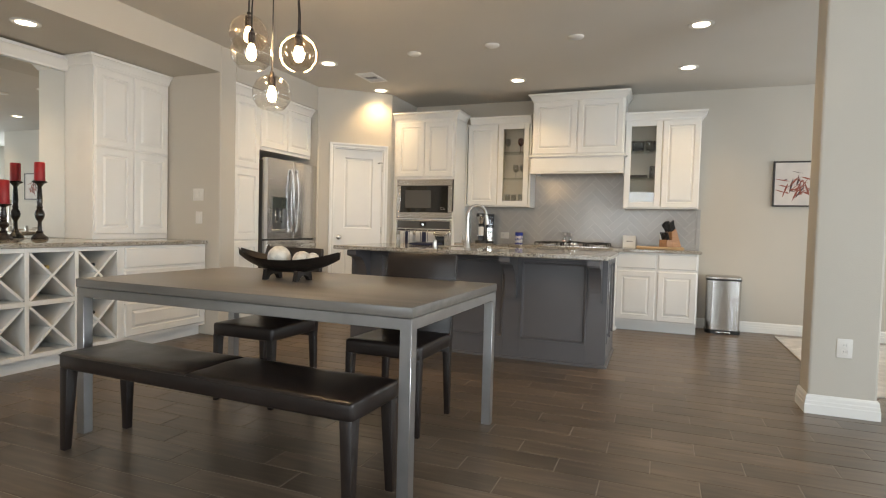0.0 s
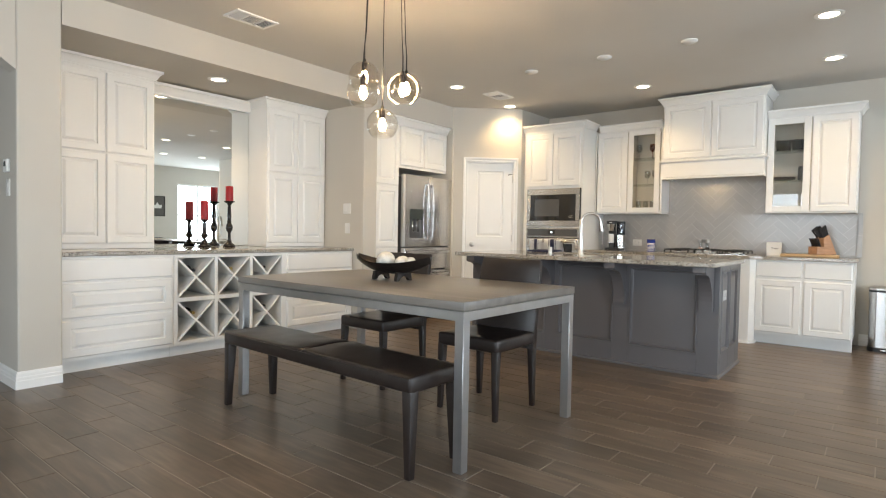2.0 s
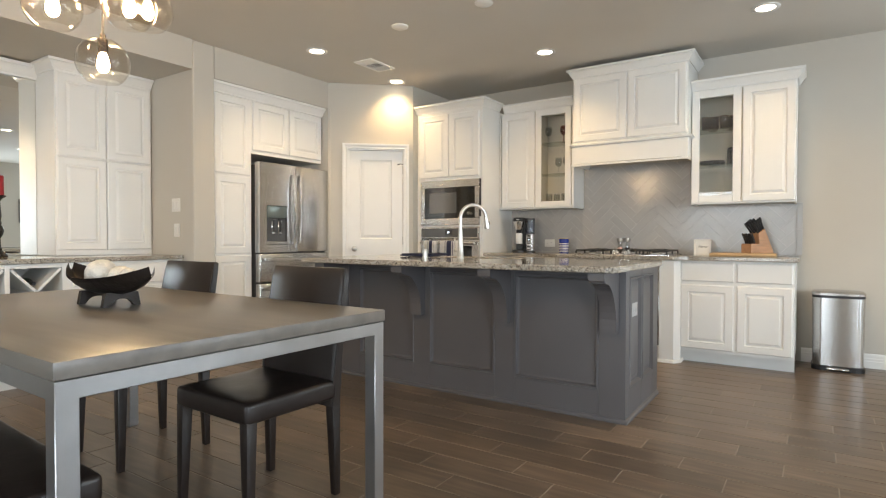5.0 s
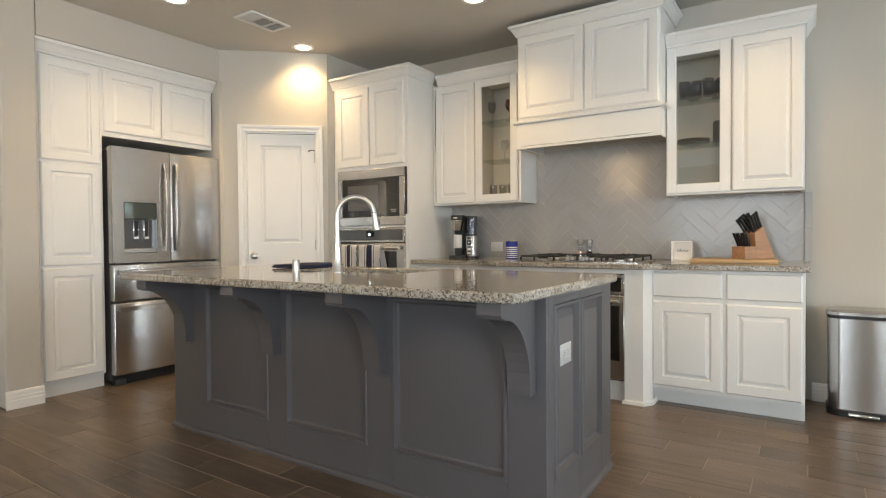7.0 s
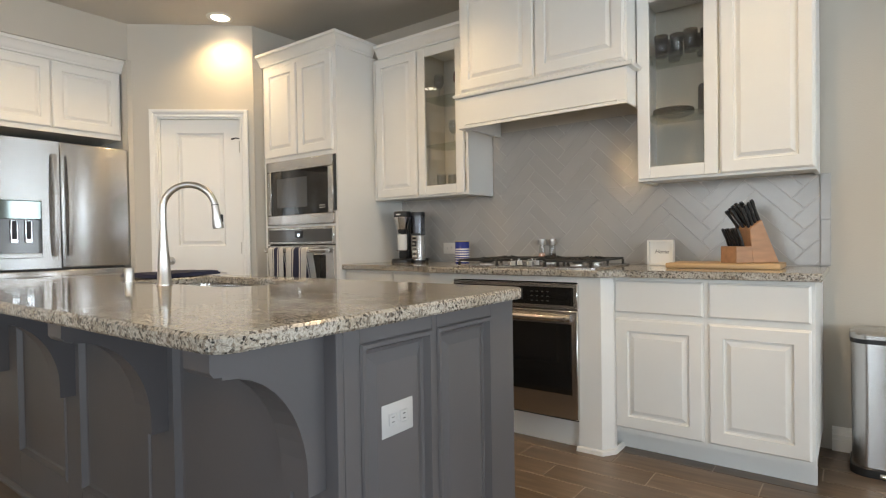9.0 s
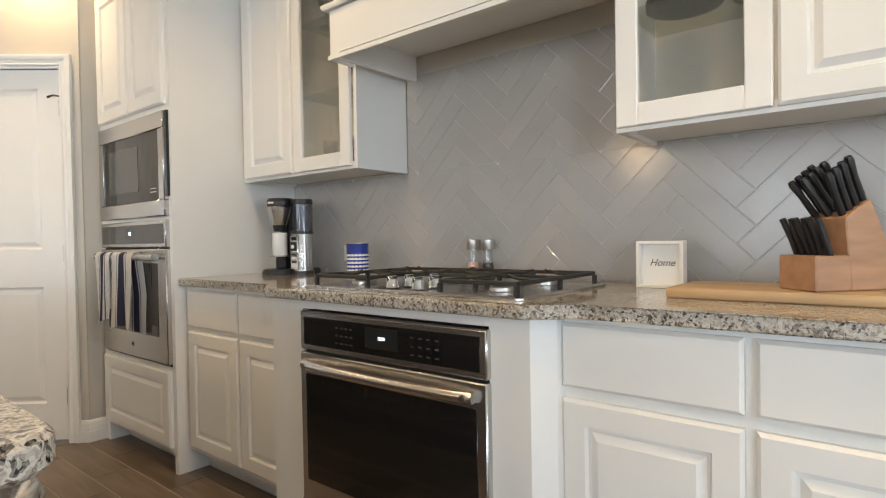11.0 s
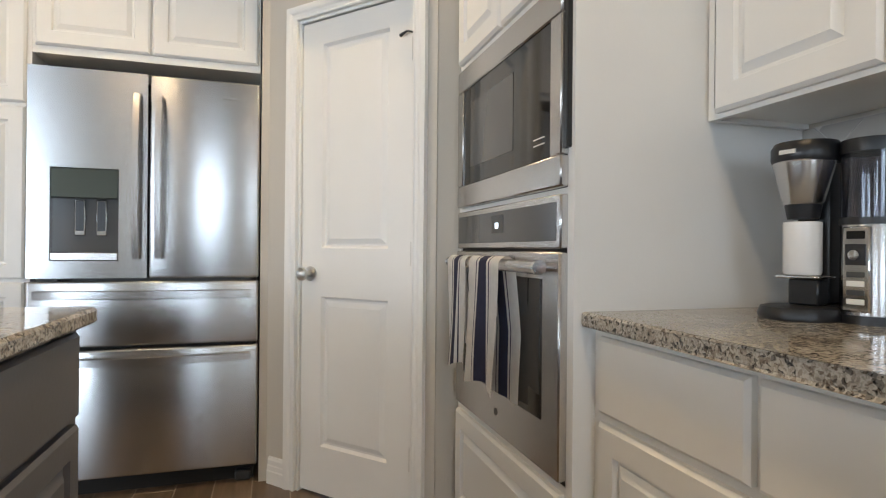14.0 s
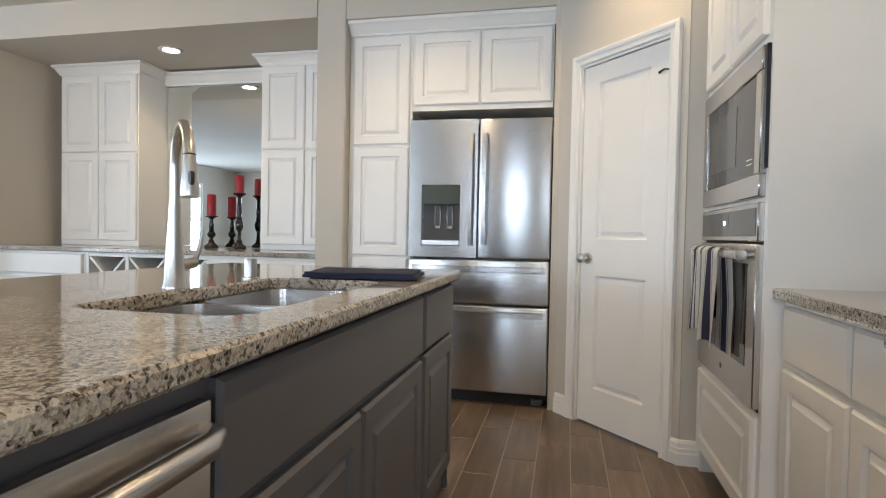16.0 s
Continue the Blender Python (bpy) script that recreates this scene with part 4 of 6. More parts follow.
part("body", box((0.0, 0.001, 0.10), (0.60, 0.010, 0.871)), DARK, root)
dr = part("dishwasher_door", box((0.0, -0.022, 0.115), (0.60, 0.0, 0.838), 0.006, 2), STEEL_H, root)
bm = tube(bmesh.new(), [(0.02, -0.022, 0.802), (0.025, -0.042, 0.800), (0.06, -0.056, 0.798), (0.30, -0.062, 0.798), (0.54, -0.056, 0.798), (0.575, -0.042, 0.800), (0.58, -0.022, 0.802)], [0.012, 0.015, 0.017, 0.017, 0.017, 0.015, 0.012], 12)
part("handle", bm, STEEL_H, dr, "thick bowed tube handle")

# island top with the sink cut through it
SX0, SX1, SY0, SY1 = -1.87, -1.10, 4.725, 5.09
bm = bmesh.new()
ox0, ox1, oy0, oy1 = -2.56, -0.17, 4.10, 5.212


def rounded(x0, y0, x1, y1, r, k=5):
    pts = []
    for cx, cy, a in ((x1 - r, y1 - r, 0), (x0 + r, y1 - r, 90), (x0 + r, y0 + r, 180), (x1 - r, y0 + r, 270)):
        pts += [(cx + r * math.cos(radians(a + 90 * i / k)), cy + r * math.sin(radians(a + 90 * i / k))) for i in range(k + 1)]
    return pts


outer, inner = rounded(ox0, oy0, ox1, oy1, 0.05), rounded(SX0, SY0, SX1, SY1, 0.06)
lev = []
for ring, inset in ((outer, -1), (inner, 1)):
    rows = []
    cx, cy = (ox0 + ox1) / 2, (oy0 + oy1) / 2
    for z, off in ((CT - 0.035, 0.005), (CT - 0.029, 0), (CT - 0.007, 0), (CT, 0.006)):
        if inset < 0:
            rr = rounded(ox0 + off, oy0 + off, ox1 - off, oy1 - off, 0.05 - off)
        else:
            rr = rounded(SX0 - off, SY0 - off, SX1 + off, SY1 + off, 0.06 + off)
        rows.append([bm.verts.new((x, y, z)) for x, y in rr])
    for p, q in zip(rows, rows[1:]):
        for i in range(len(p)):
            bm.faces.new([p[i], p[(i + 1) % len(p)], q[(i + 1) % len(p)], q[i]])
    lev.append(rows)
for r in (0, 3):
    o, n = lev[0][r], lev[1][r]
    for i in range(len(o)):
        j = (i + 1) % len(o)
        bm.faces.new([o[i], o[j], n[j], n[i]])
single("island_worktop", bm, GRANITE, "speckled polished granite island top with rounded corners", "worktop", smooth=False)
root = thing("sink", "stainless double-bowl undermount sink", "sink", pose(0, 0, 0))
for a, b in ((SX0 - 0.01, -1.49), (-1.47, SX1 + 0.01)):
    bm = bmesh.new()
    prev = None
    for z, off, r in ((CT - 0.036, -0.008, 0.05), (CT - 0.036, 0.004, 0.05), (CT - 0.19, 0.015, 0.05), (CT - 0.215, 0.04, 0.05)):
        ring = [bm.verts.new((x, y, z)) for x, y in rounded(a + off, SY0 - 0.008 + off, b - off, SY1 + 0.008 - off, r)]
        if prev:
            for i in range(len(ring)):
                bm.faces.new([prev[i], prev[(i + 1) % len(ring)], ring[(i + 1) % len(ring)], ring[i]])
        prev = ring
    bm.faces.new(prev)
    bowl = part("sink_bowl", bm, STEEL_H, root)
    part("drain", lathe(bmesh.new(), [(0.045, 0.002), (0.04, 0.004), (0.02, 0.001), (0, 0.001)], 20), CHROME, bowl, "", pose((a + b) / 2, (SY0 + SY1) / 2, CT - 0.215))


# ---- bar niche ----
BX = -3.885   # face of the bar base units
def bar_base(name, y0, y1, label):
    return thing(name, label, "base cabinet", west(y0, BX), "bar base cabinets")


root = bar_base("bar_drawer_cabinet", 1.125, 1.98, "white bar cabinet with three wide drawers")
part("carcass", box((0, 0, 0.10), (0.853, 0.78, 0.872)), WHITE, root, smooth=False)
part("toe_kick", box((0, 0.075, 0), (0.853, 0.09, 0.10)), WHITE, root)
fronts(root, 0, [("drawer_front", 0.03, 0.692, 0.835, 0.856, False), ("drawer_front", 0.03, 0.418, 0.835, 0.676, True), ("drawer_front", 0.03, 0.125, 0.835, 0.402, True)])
root = bar_base("bar_drawer_cabinet", 3.075, 3.975, "white bar cabinet with three drawers beside the wine rack")
part("carcass", box((0, 0, 0.10), (0.90, 0.78, 0.872)), WHITE, root, smooth=False)
part("toe_kick", box((0, 0.075, 0), (0.90, 0.09, 0.10)), WHITE, root)
fronts(root, 0, [("drawer_front", 0.03, 0.692, 0.88, 0.856, False), ("drawer_front", 0.03, 0.418, 0.88, 0.676, True), ("drawer_front", 0.03, 0.125, 0.88, 0.402, True)])
root = bar_base("wine_rack", 1.981, 3.074, "white wine rack cabinet with six crossed cubbies")
RW = 1.093
bm = bmesh.new()
for x in (0.0, 0.362, 0.714, RW - 0.03):
    bx(bm, (x, -0.002, 0.10), (x + 0.03, 0.50, 0.872), 0.001)
for z, t in ((0.100, 0.03), (0.468, 0.035), (0.842, 0.03)):
    for x0, x1 in ((0.03, 0.362), (0.392, 0.714), (0.744, RW - 0.03)):
        bx(bm, (x0, 0.0, z), (x1, 0.50, z + t))
bx(bm, (0, 0.50, 0.10), (RW, 0.51, 0.872))
part("rack_frame", bm, WHITE, root, smooth=False)
part("toe_kick", box((0, 0.075, 0), (RW, 0.09, 0.10)), WHITE, root)
CELLS = []
for x0, x1 in ((0.03, 0.362), (0.392, 0.714), (0.744, RW - 0.03)):
    for z0, z1 in ((0.130, 0.468), (0.503, 0.842)):
        CELLS.append(((x0 + x1) / 2, (z0 + z1) / 2))
        w, h, t = x1 - x0, z1 - z0, 0.009
        for s in (1, -1):
            L, ang = math.hypot(w, h) - 0.02, math.degrees(math.atan2(h, w))
            half = [(-L / 2, L / 2)] if s > 0 else [(-L / 2, -t), (t, L / 2)]
            for p, q in half:
                part("cross_slat", box((p, 0, -t), (q, 0.46, t), 0.001), WHITE, root, "", pose((x0 + x1) / 2, 0.002, (z0 + z1) / 2, 0, -s * ang, 0), smooth=False)
rack = west(1.981, BX)
for i, (ci, side, foil) in enumerate([(1, 1, BLACKFOIL), (3, 1, GOLDFOIL), (5, 1, BLACKFOIL), (0, 1, GOLDFOIL), (4, 1, BLACKFOIL)]):
    cx, cz = CELLS[ci]
    px, pz = (cx - 0.062 * (1 if i % 2 else 0.2), cz + 0.058)
    root = thing("wine_bottle", "dark wine bottle lying in the rack" if foil is BLACKFOIL else "wine bottle with gold foil lying in the rack", "bottle", rack @ pose(cx, 0.06, cz + 0.057, 90, 0, 0), "wine bottles")
    part("bottle", lathe(bmesh.new(), [(0, -0.30), (0.036, -0.30), (0.037, -0.29), (0.037, -0.11), (0.030, -0.085), (0.015, -0.06), (0.0135, -0.02)], 18), GREENGLASS, root)
    part("foil_cap", lathe(bmesh.new(), [(0.0145, -0.062), (0.0145, 0.0), (0.015, 0.004), (0.0135, 0.006), (0, 0.006)], 16), foil, root)
single("bar_worktop", box((NICHE_X + 0.004, 1.124, CT - 0.036), (-3.855, 3.976, CT), 0.006, 2), GRANITE, "speckled polished granite bar top in the niche", "worktop", smooth=False)


def bar_upper(name, y0, y1, label):
    root = thing(name, label, "wall cabinet", west(y0, -4.37), "bar wall cabinets")
    w = y1 - y0
    part("carcass", box((0, 0, CT + 0.002), (w, 0.345, 2.40)), WHITE, root, smooth=False)
    m = w / 2
    fronts(root, 0, [("door", 0.012, 0.955, m - 0.003, 1.712, True), ("door", m + 0.003, 0.955, w - 0.012, 1.712, True), ("door", 0.012, 1.722, m - 0.003, 2.385, True), ("door", m + 0.003, 1.722, w - 0.012, 2.385, True)])
    return root, w


r, w = bar_upper("bar_wall_cabinet", 1.235, 2.035, "tall white four-door cabinet standing on the bar top")
part("crown", sweep(bmesh.new(), [(0, 0.30), (0, 0), (w, 0), (w, 0.30)], at_z(CROWN, 2.40)), WHITE, r)
r, w = bar_upper("bar_wall_cabinet", 3.195, 3.972, "tall white four-door cabinet at the end of the bar top")
part("crown", sweep(bmesh.new(), [(0, 0.30), (0, 0), (w, 0)], at_z(CROWN, 2.40)), WHITE, r)
single("bar_valance", sweep(bmesh.new(), [(-4.70, 2.036), (-4.70, 3.194)], at_z(CROWN, 2.36, 1.3)), WHITE, "white crown moulding above the bar mirror", "crown moulding")
single("mirror", box((NICHE_X + 0.002, 2.038, CT + 0.003), (NICHE_X + 0.008, 3.192, 2.40)), MIRROR, "large frameless mirror behind the bar top", "mirror", smooth=False)

# candles on turned holders
def candlestick(h, candle, r, x, y, label):
    root = thing("candle_holder", label, "candle holder", pose(x, y, CT), "bar candles")
    s = h
    prof = [(0, 0), (0.058, 0), (0.060, 0.008), (0.052, 0.022), (0.034, 0.036), (0.022, 0.05), (0.026, 0.062), (0.016, 0.072)]
    prof += [(0.014, s * 0.30), (0.030, s * 0.36), (0.036, s * 0.42), (0.030, s * 0.48), (0.018, s * 0.52), (0.024, s * 0.55), (0.017, s * 0.58), (0.022, s * 0.66), (0.014, s * 0.90), (0.030, s * 0.95), (0.052, s * 0.975), (0.054, s * 0.99), (0.046, s), (0, s)]
    part("stick", lathe(bmesh.new(), prof, 24), CANDLE_BLACK, root, "glossy black turned stem")
    c = single("candle", lathe(bmesh.new(), [(0, 0), (r, 0), (r + 0.001, 0.004), (r, candle - 0.006), (r - 0.004, candle), (r * 0.6, candle - 0.006), (0, candle - 0.007)], 24), RED, "thick red pillar candle on a black holder", "candle", pose(x, y, CT + s + 0.001), "bar candles")
    part("wick", tube(bmesh.new(), [(0, 0, candle - 0.008), (0.002, 0, candle + 0.008)], 0.0015, 6), BLACK, c)


candlestick(0.275, 0.185, 0.038, -4.56, 2.61, "short black turned candle holder by the mirror")
candlestick(0.475, 0.15, 0.038, -4.56, 2.88, "tall black turned candle holder by the mirror")


# switches and outlets
def wall_plate(m, gangs, label, kind="switch_plate", paint=None):
    """A plate with rockers or sockets, facing -y."""
    root = thing(kind, label, kind.replace("_", " "), m)
    w = 0.035 + 0.046 * gangs
    part("plate", box((-w / 2, -0.006, -0.058), (w / 2, 0, 0.058), 0.003, 2), paint or PLATE, root)
    for g in range(gangs):
        cx = (g - (gangs - 1) / 2) * 0.046
        if kind == "switch_plate":
            part("rocker", box((cx - 0.016, -0.010, -0.033), (cx + 0.016, -0.005, 0.033), 0.002), PLATE, root)
        else:
            for z in (-0.02, 0.02):
                o = part("socket", box((cx - 0.015, -0.008, z - 0.014), (cx + 0.015, -0.005, z + 0.014), 0.003), paint or PLATE, root)
                for dx in (-0.006, 0.006):
                    part("slot", box((cx + dx - 0.001, -0.0085, z - 0.004), (cx + dx + 0.001, -0.0075, z + 0.005)), SLOT, o)


wall_plate(pose(-3.98, 3.98, 1.345), 2, "white double rocker switch on the niche side wall")
wall_plate(pose(-3.97, 3.98, 1.125), 1, "white single rocker switch on the niche side wall")
wall_plate(pose(1.245, 3.86, 0.42), 1, "white wall outlet low on the pier", "wall_outlet")
wall_plate(pose(IX1 - 0.0085, 4.60, 0.635, 0, 90, 90), 1, "white outlet on the island end panel, greyed for dim light", "wall_outlet", PLATE_DIM)
wall_plate(pose(-1.722, NORTH_Y - 0.007, 1.008, 0, 90, 0), 1, "white outlet on the tiled backsplash", "wall_outlet")
wall_plate(pose(0.21, NORTH_Y - 0.007, 1.03), 1, "white outlet on the tiled backsplash", "wall_outlet")
wall_plate(pose(-3.90, 0.86, 1.352), 1, "white switch on the hallway wall")
root = thing("thermostat", "small pale thermostat on the hallway wall", "thermostat", pose(-3.90, 0.86, 1.50))
part("case", box((-0.04, -0.022, -0.045), (0.04, 0, 0.045), 0.006, 2), PLATE, root)
part("screen", box((-0.022, -0.0235, -0.005), (0.022, -0.021, 0.028), 0.001), SCREEN, root)


# ---- dining set ----
root = thing("dining_table", "long grey table with a thick top and square metal legs", "dining table", pose(-0.683, 1.733, 0, 0, 0, -0.9))
TX, TXE, TYN, TYF, TZ = -1.875, 0.0, 0.0, 1.10, 0.787
part("tabletop", box((TX, TYN, TZ - 0.042), (TXE, TYF, TZ), 0.003, 2), TABLETOP, root, "grey-brown washed top")
e = 0.004
for p, q in (((TX + 0.05, TYN + e), (TXE - 0.05, TYN + 0.05)), ((TX + 0.05, TYF - 0.05), (TXE - 0.05, TYF - e)), ((TX + e, TYN + 0.05), (TX + 0.05, TYF - 0.05)), ((TXE - 0.05, TYN + 0.05), (TXE - e, TYF - 0.05))):
    part("apron", box((*p, TZ - 0.090), (*q, TZ - 0.044), 0.002), TABLEMETAL, root, "brushed grey steel frame rail")
for x in (TX + e, TXE - e - 0.05):
    for y in (TYN + e, TYF - e - 0.05):
        part("leg", box((x, y, 0), (x + 0.05, y + 0.05, TZ - 0.044), 0.002), TABLEMETAL, root, "square grey steel leg")


def tapered_leg(x, y, h, t0, t1, sx, sy):
    """A wrapped square leg whose inner faces taper towards the floor."""
    bm = bmesh.new()
    a = [(x, y), (x + sx * t0, y), (x + sx * t0, y + sy * t0), (x, y + sy * t0)]
    b = [(x, y), (x + sx * t1, y), (x + sx * t1, y + sy * t1), (x, y + sy * t1)]
    lo, hi = [bm.verts.new((*p, 0)) for p in b], [bm.verts.new((*p, h)) for p in a]
    for i in range(4):
        bm.faces.new([lo[i], lo[(i + 1) % 4], hi[(i + 1) % 4], hi[i]])
    bm.faces.new(lo)
    bm.faces.new(hi)
    bmesh.ops.bevel(bm, geom=list(bm.edges), offset=0.003, segments=2, profile=0.5, affect="EDGES")
    return bm


def cushion(x0, y0, z0, x1, y1, z1, r, sag=0.0, nx=14, ny=8, seam=None):
    """A padded slab with rounded edges and an uneven top."""
    bm = box((x0, y0, z0), (x1, y1, z1), r, 3)
    bmesh.ops.subdivide_edges(bm, edges=[e for e in bm.edges if e.calc_length() > 0.2], cuts=9, use_grid_fill=True)
    if seam is not None:
        for o in (-0.03, -0.012, -0.004, 0.004, 0.012, 0.03):
            bmesh.ops.bisect_plane(bm, geom=list(bm.verts) + list(bm.edges) + list(bm.faces), plane_co=(seam + o, 0, 0), plane_no=(1, 0, 0))
    for v in bm.verts:
        if v.co.z > z1 - 0.004:
            u, w = (v.co.x - x0) / (x1 - x0), (v.co.y - y0) / (y1 - y0)
            v.co.z += sag * math.sin(math.pi * u) * math.sin(math.pi * w) + 0.004 * noise.noise(v.co * 7)
            if seam is not None:
                v.co.z -= 0.009 * math.exp(-((v.co.x - seam) / 0.008) ** 2) - 0.004 * math.exp(-((abs(v.co.x - seam) - 0.03) / 0.02) ** 2)
    return bm


root = thing("bench", "long dark leather dining bench with four leather-wrapped legs", "bench", pose(-1.614, 1.738, 0, 0, 0, -1.8))
BL, BD = 0.803, 0.180
part("seat", cushion(-BL, -BD, 0.385, BL, BD, 0.462, 0.016, 0.004, seam=-0.01), LEATHER, root, "dark leather seat with a centre seam")
for s, n in ((-1, 1), (1, -1)):
    for y, v in ((-BD + 0.004, 1), (BD - 0.004, -1)):
        part("leg", tapered_leg(s * (BL - 0.004), y, 0.392, 0.054, 0.034, n, v), LEATHER, root)
part("piping", tube(bmesh.new(), [(BL * 0.99, -BD - 0.001, 0.452), (-BL * 0.99, -BD - 0.001, 0.452)], 0.003, 6), LEATHER, root)


def dining_chair(m, material, label):
    """A leather parsons chair facing -y."""
    root = thing("dining_chair", label, "chair", m, "chairs at the table")
    part("seat", cushion(-0.225, -0.225, 0.40, 0.225, 0.205, 0.478, 0.016, 0.006), material, root)
    bm = bmesh.new()
    prev = None
    for z, y, t, w in ((0.37, 0.185, 0.040, 0.222), (0.50, 0.192, 0.040, 0.224), (0.62, 0.203, 0.038, 0.226), (0.76, 0.222, 0.035, 0.226), (0.88, 0.244, 0.031, 0.225), (0.925, 0.254, 0.027, 0.222), (0.932, 0.257, 0.018, 0.216)):
        ring = [bm.verts.new((a, b, z)) for a, b in ((-w, y), (-w * 0.94, y - 0.006), (w * 0.94, y - 0.006), (w, y), (w, y + t), (-w, y + t))]
        if prev:
            for i in range(6):
                bm.faces.new([prev[i], prev[(i + 1) % 6], ring[(i + 1) % 6], ring[i]])
        else:
            bm.faces.new(ring[::-1])
        prev = ring
    bm.faces.new(prev)
    bk = part("backrest", bm, material, root)
    for s in (-1, 1):
        part("welt", tube(bmesh.new(), [(s * 0.224, 0.186, 0.46), (s * 0.227, 0.204, 0.62), (s * 0.227, 0.223, 0.76), (s * 0.225, 0.246, 0.88), (s * 0.218, 0.258, 0.93)], 0.004, 6), material, bk)
    for s, n in ((-1, 1), (1, -1)):
        part("leg", tapered_leg(s * 0.222, -0.222, 0.41, 0.044, 0.028, n, 1), material, root)
        part("leg", tapered_leg(s * 0.222, 0.228, 0.41, 0.044, 0.029, n, -1), material, root)
    return root


dining_chair(pose(-1.165, 2.65, 0, 0, 0, -1), LEATHER, "dark leather parsons chair pushed under the table")
dining_chair(pose(-2.115, 2.685, 0, 0, 0, -1), LEATHER, "dark leather parsons chair tucked in beside the other")

# bowl with balls on the table
root = thing("bowl", "dark boat-shaped bowl on two arched feet, on the dining table", "bowl", pose(-1.70, 2.33, TZ))
bm = bmesh.new()
NX, NY = 17, 9
def boat(u, v):
    w = 0.102 * (1 - abs(u) ** 2.0) + 0.010
    z = 0.040 + 0.062 * abs(v) ** 2.0 * (1 - 0.5 * u * u) + 0.082 * abs(u) ** 2.2
    return Vector((0.325 * u, w * v, z))
for shell in (0, 1):
    g = [[bm.verts.new(boat(-1 + 2 * i / (NX - 1), -1 + 2 * j / (NY - 1)) + Vector((0, 0, 0.010 * shell))) for j in range(NY)] for i in range(NX)]
    for i in range(NX - 1):
        for j in range(NY - 1):
            bm.faces.new([g[i][j], g[i + 1][j], g[i + 1][j + 1], g[i][j + 1]])
part("bowl_body", bm, BRONZE, root)
for sx in (-1, 1):
    arch = [(-0.072, 0), (-0.050, 0)] + [(0.044 * -math.cos(radians(a)), 0.030 * math.sin(radians(a))) for a in range(15, 180, 15)] + [(0.050, 0), (0.072, 0), (0.062, 0.055), (-0.062, 0.055)]
    part("foot", prism(bmesh.new(), arch, sx * 0.098 - 0.012, sx * 0.098 + 0.012, "x"), BRONZE, root, "arched dark foot", smooth=False)
for x, y, r, z in ((-0.055, 0.0, 0.063, 0.062), (0.09, 0.005, 0.053, 0.058), (0.16, 0.0, 0.036, 0.085)):
    bm = bmesh.new()
    bmesh.ops.create_icosphere(bm, subdivisions=3, radius=r)
    for v in bm.verts:
        v.co *= 1 + 0.03 * noise.noise(v.co * 60)
    single("decor_ball", bm, BALL, "pale carved decorative ball lying in the bowl", "ball", pose(-1.70 + x, 2.33 + y, TZ + z + r * 0.9), "balls in the bowl")

# pendant
PC = (-1.84, 2.385)
root = thing("pendant_lamp", "cluster pendant of five clear glass globes on dark cords", "pendant lamp", pose(0, 0, 0))
part("canopy", lathe(bmesh.new(), [(0, 0), (0.20, 0), (0.20, -0.02), (0.19, -0.026), (0, -0.026)], 32), BRONZE, root, "dark round ceiling plate", pose(PC[0], PC[1], CEIL))
for x, y, z in ((-1.85, 2.20, 1.98), (-1.733, 2.44, 2.03), (-1.876, 2.40, 1.812), (-1.99, 2.34, 2.13), (-1.81, 2.56, 2.075)):
    R = 0.105
    prof = [(R * math.sin(radians(a)), R * math.cos(radians(a))) for a in range(14, 142, 8)] + [(R * math.sin(radians(142)), R * math.cos(radians(142)))]
    g = part("globe", lathe(bmesh.new(), prof, 28), GLOBE, root, "clear glass globe open at the bottom", pose(x, y, z))
    g.visible_shadow = False
    s = part("socket", lathe(bmesh.new(), [(0, 0.12), (0.012, 0.12), (0.012, 0.105), (0.020, 0.10), (0.020, 0.045), (0.017, 0.040), (0, 0.040)], 18), BRONZE, root, "bronze lamp socket", pose(x, y, z))
    part("bulb", lathe(bmesh.new(), [(0.011, 0.040), (0.017, 0.028), (0.022, 0.006), (0.025, -0.012), (0.021, -0.030), (0.012, -0.041), (0.0, -0.045)], 18), BULB, s, "glowing bulb")
    cx, cy = PC[0] + (x - PC[0]) * 0.85, PC[1] + (y - PC[1]) * 0.85
    part("cord", tube(bmesh.new(), [(x, y, z + 0.115), (x, y, z + 0.22), ((x + cx) / 2, (y + cy) / 2, (z + CEIL) / 2), (cx, cy, CEIL - 0.02)], [0.005, 0.004, 0.003, 0.003], 6), BLACK, root)

# ceiling fittings
for x, y, z in CANS:
    root = thing("recessed_light", "round white recessed ceiling light, switched on", "ceiling light", pose(x, y, z), "recessed lights")
    part("trim_ring", lathe(bmesh.new(), [(0.062, 0.0), (0.095, 0.0), (0.095, -0.004), (0.085, -0.008), (0.066, -0.006), (0.062, 0.0)], 32), TRIM, root)
    part("diffuser", lathe(bmesh.new(), [(0.0, -0.003), (0.064, -0.003), (0.064, -0.001), (0, -0.001)], 28), LAMPGLOW, root, "glowing diffuser")
for x, y in ((-2.075, 4.72), (-1.30, 4.70), (-0.555, 4.69)):
    single("ceiling_plate", lathe(bmesh.new(), [(0, 0), (0.066, 0), (0.066, -0.006), (0.050, -0.016), (0, -0.017)], 28), TRIM, "round white blank cover on the ceiling", "ceiling plate", pose(x, y, CEIL), "ceiling covers")


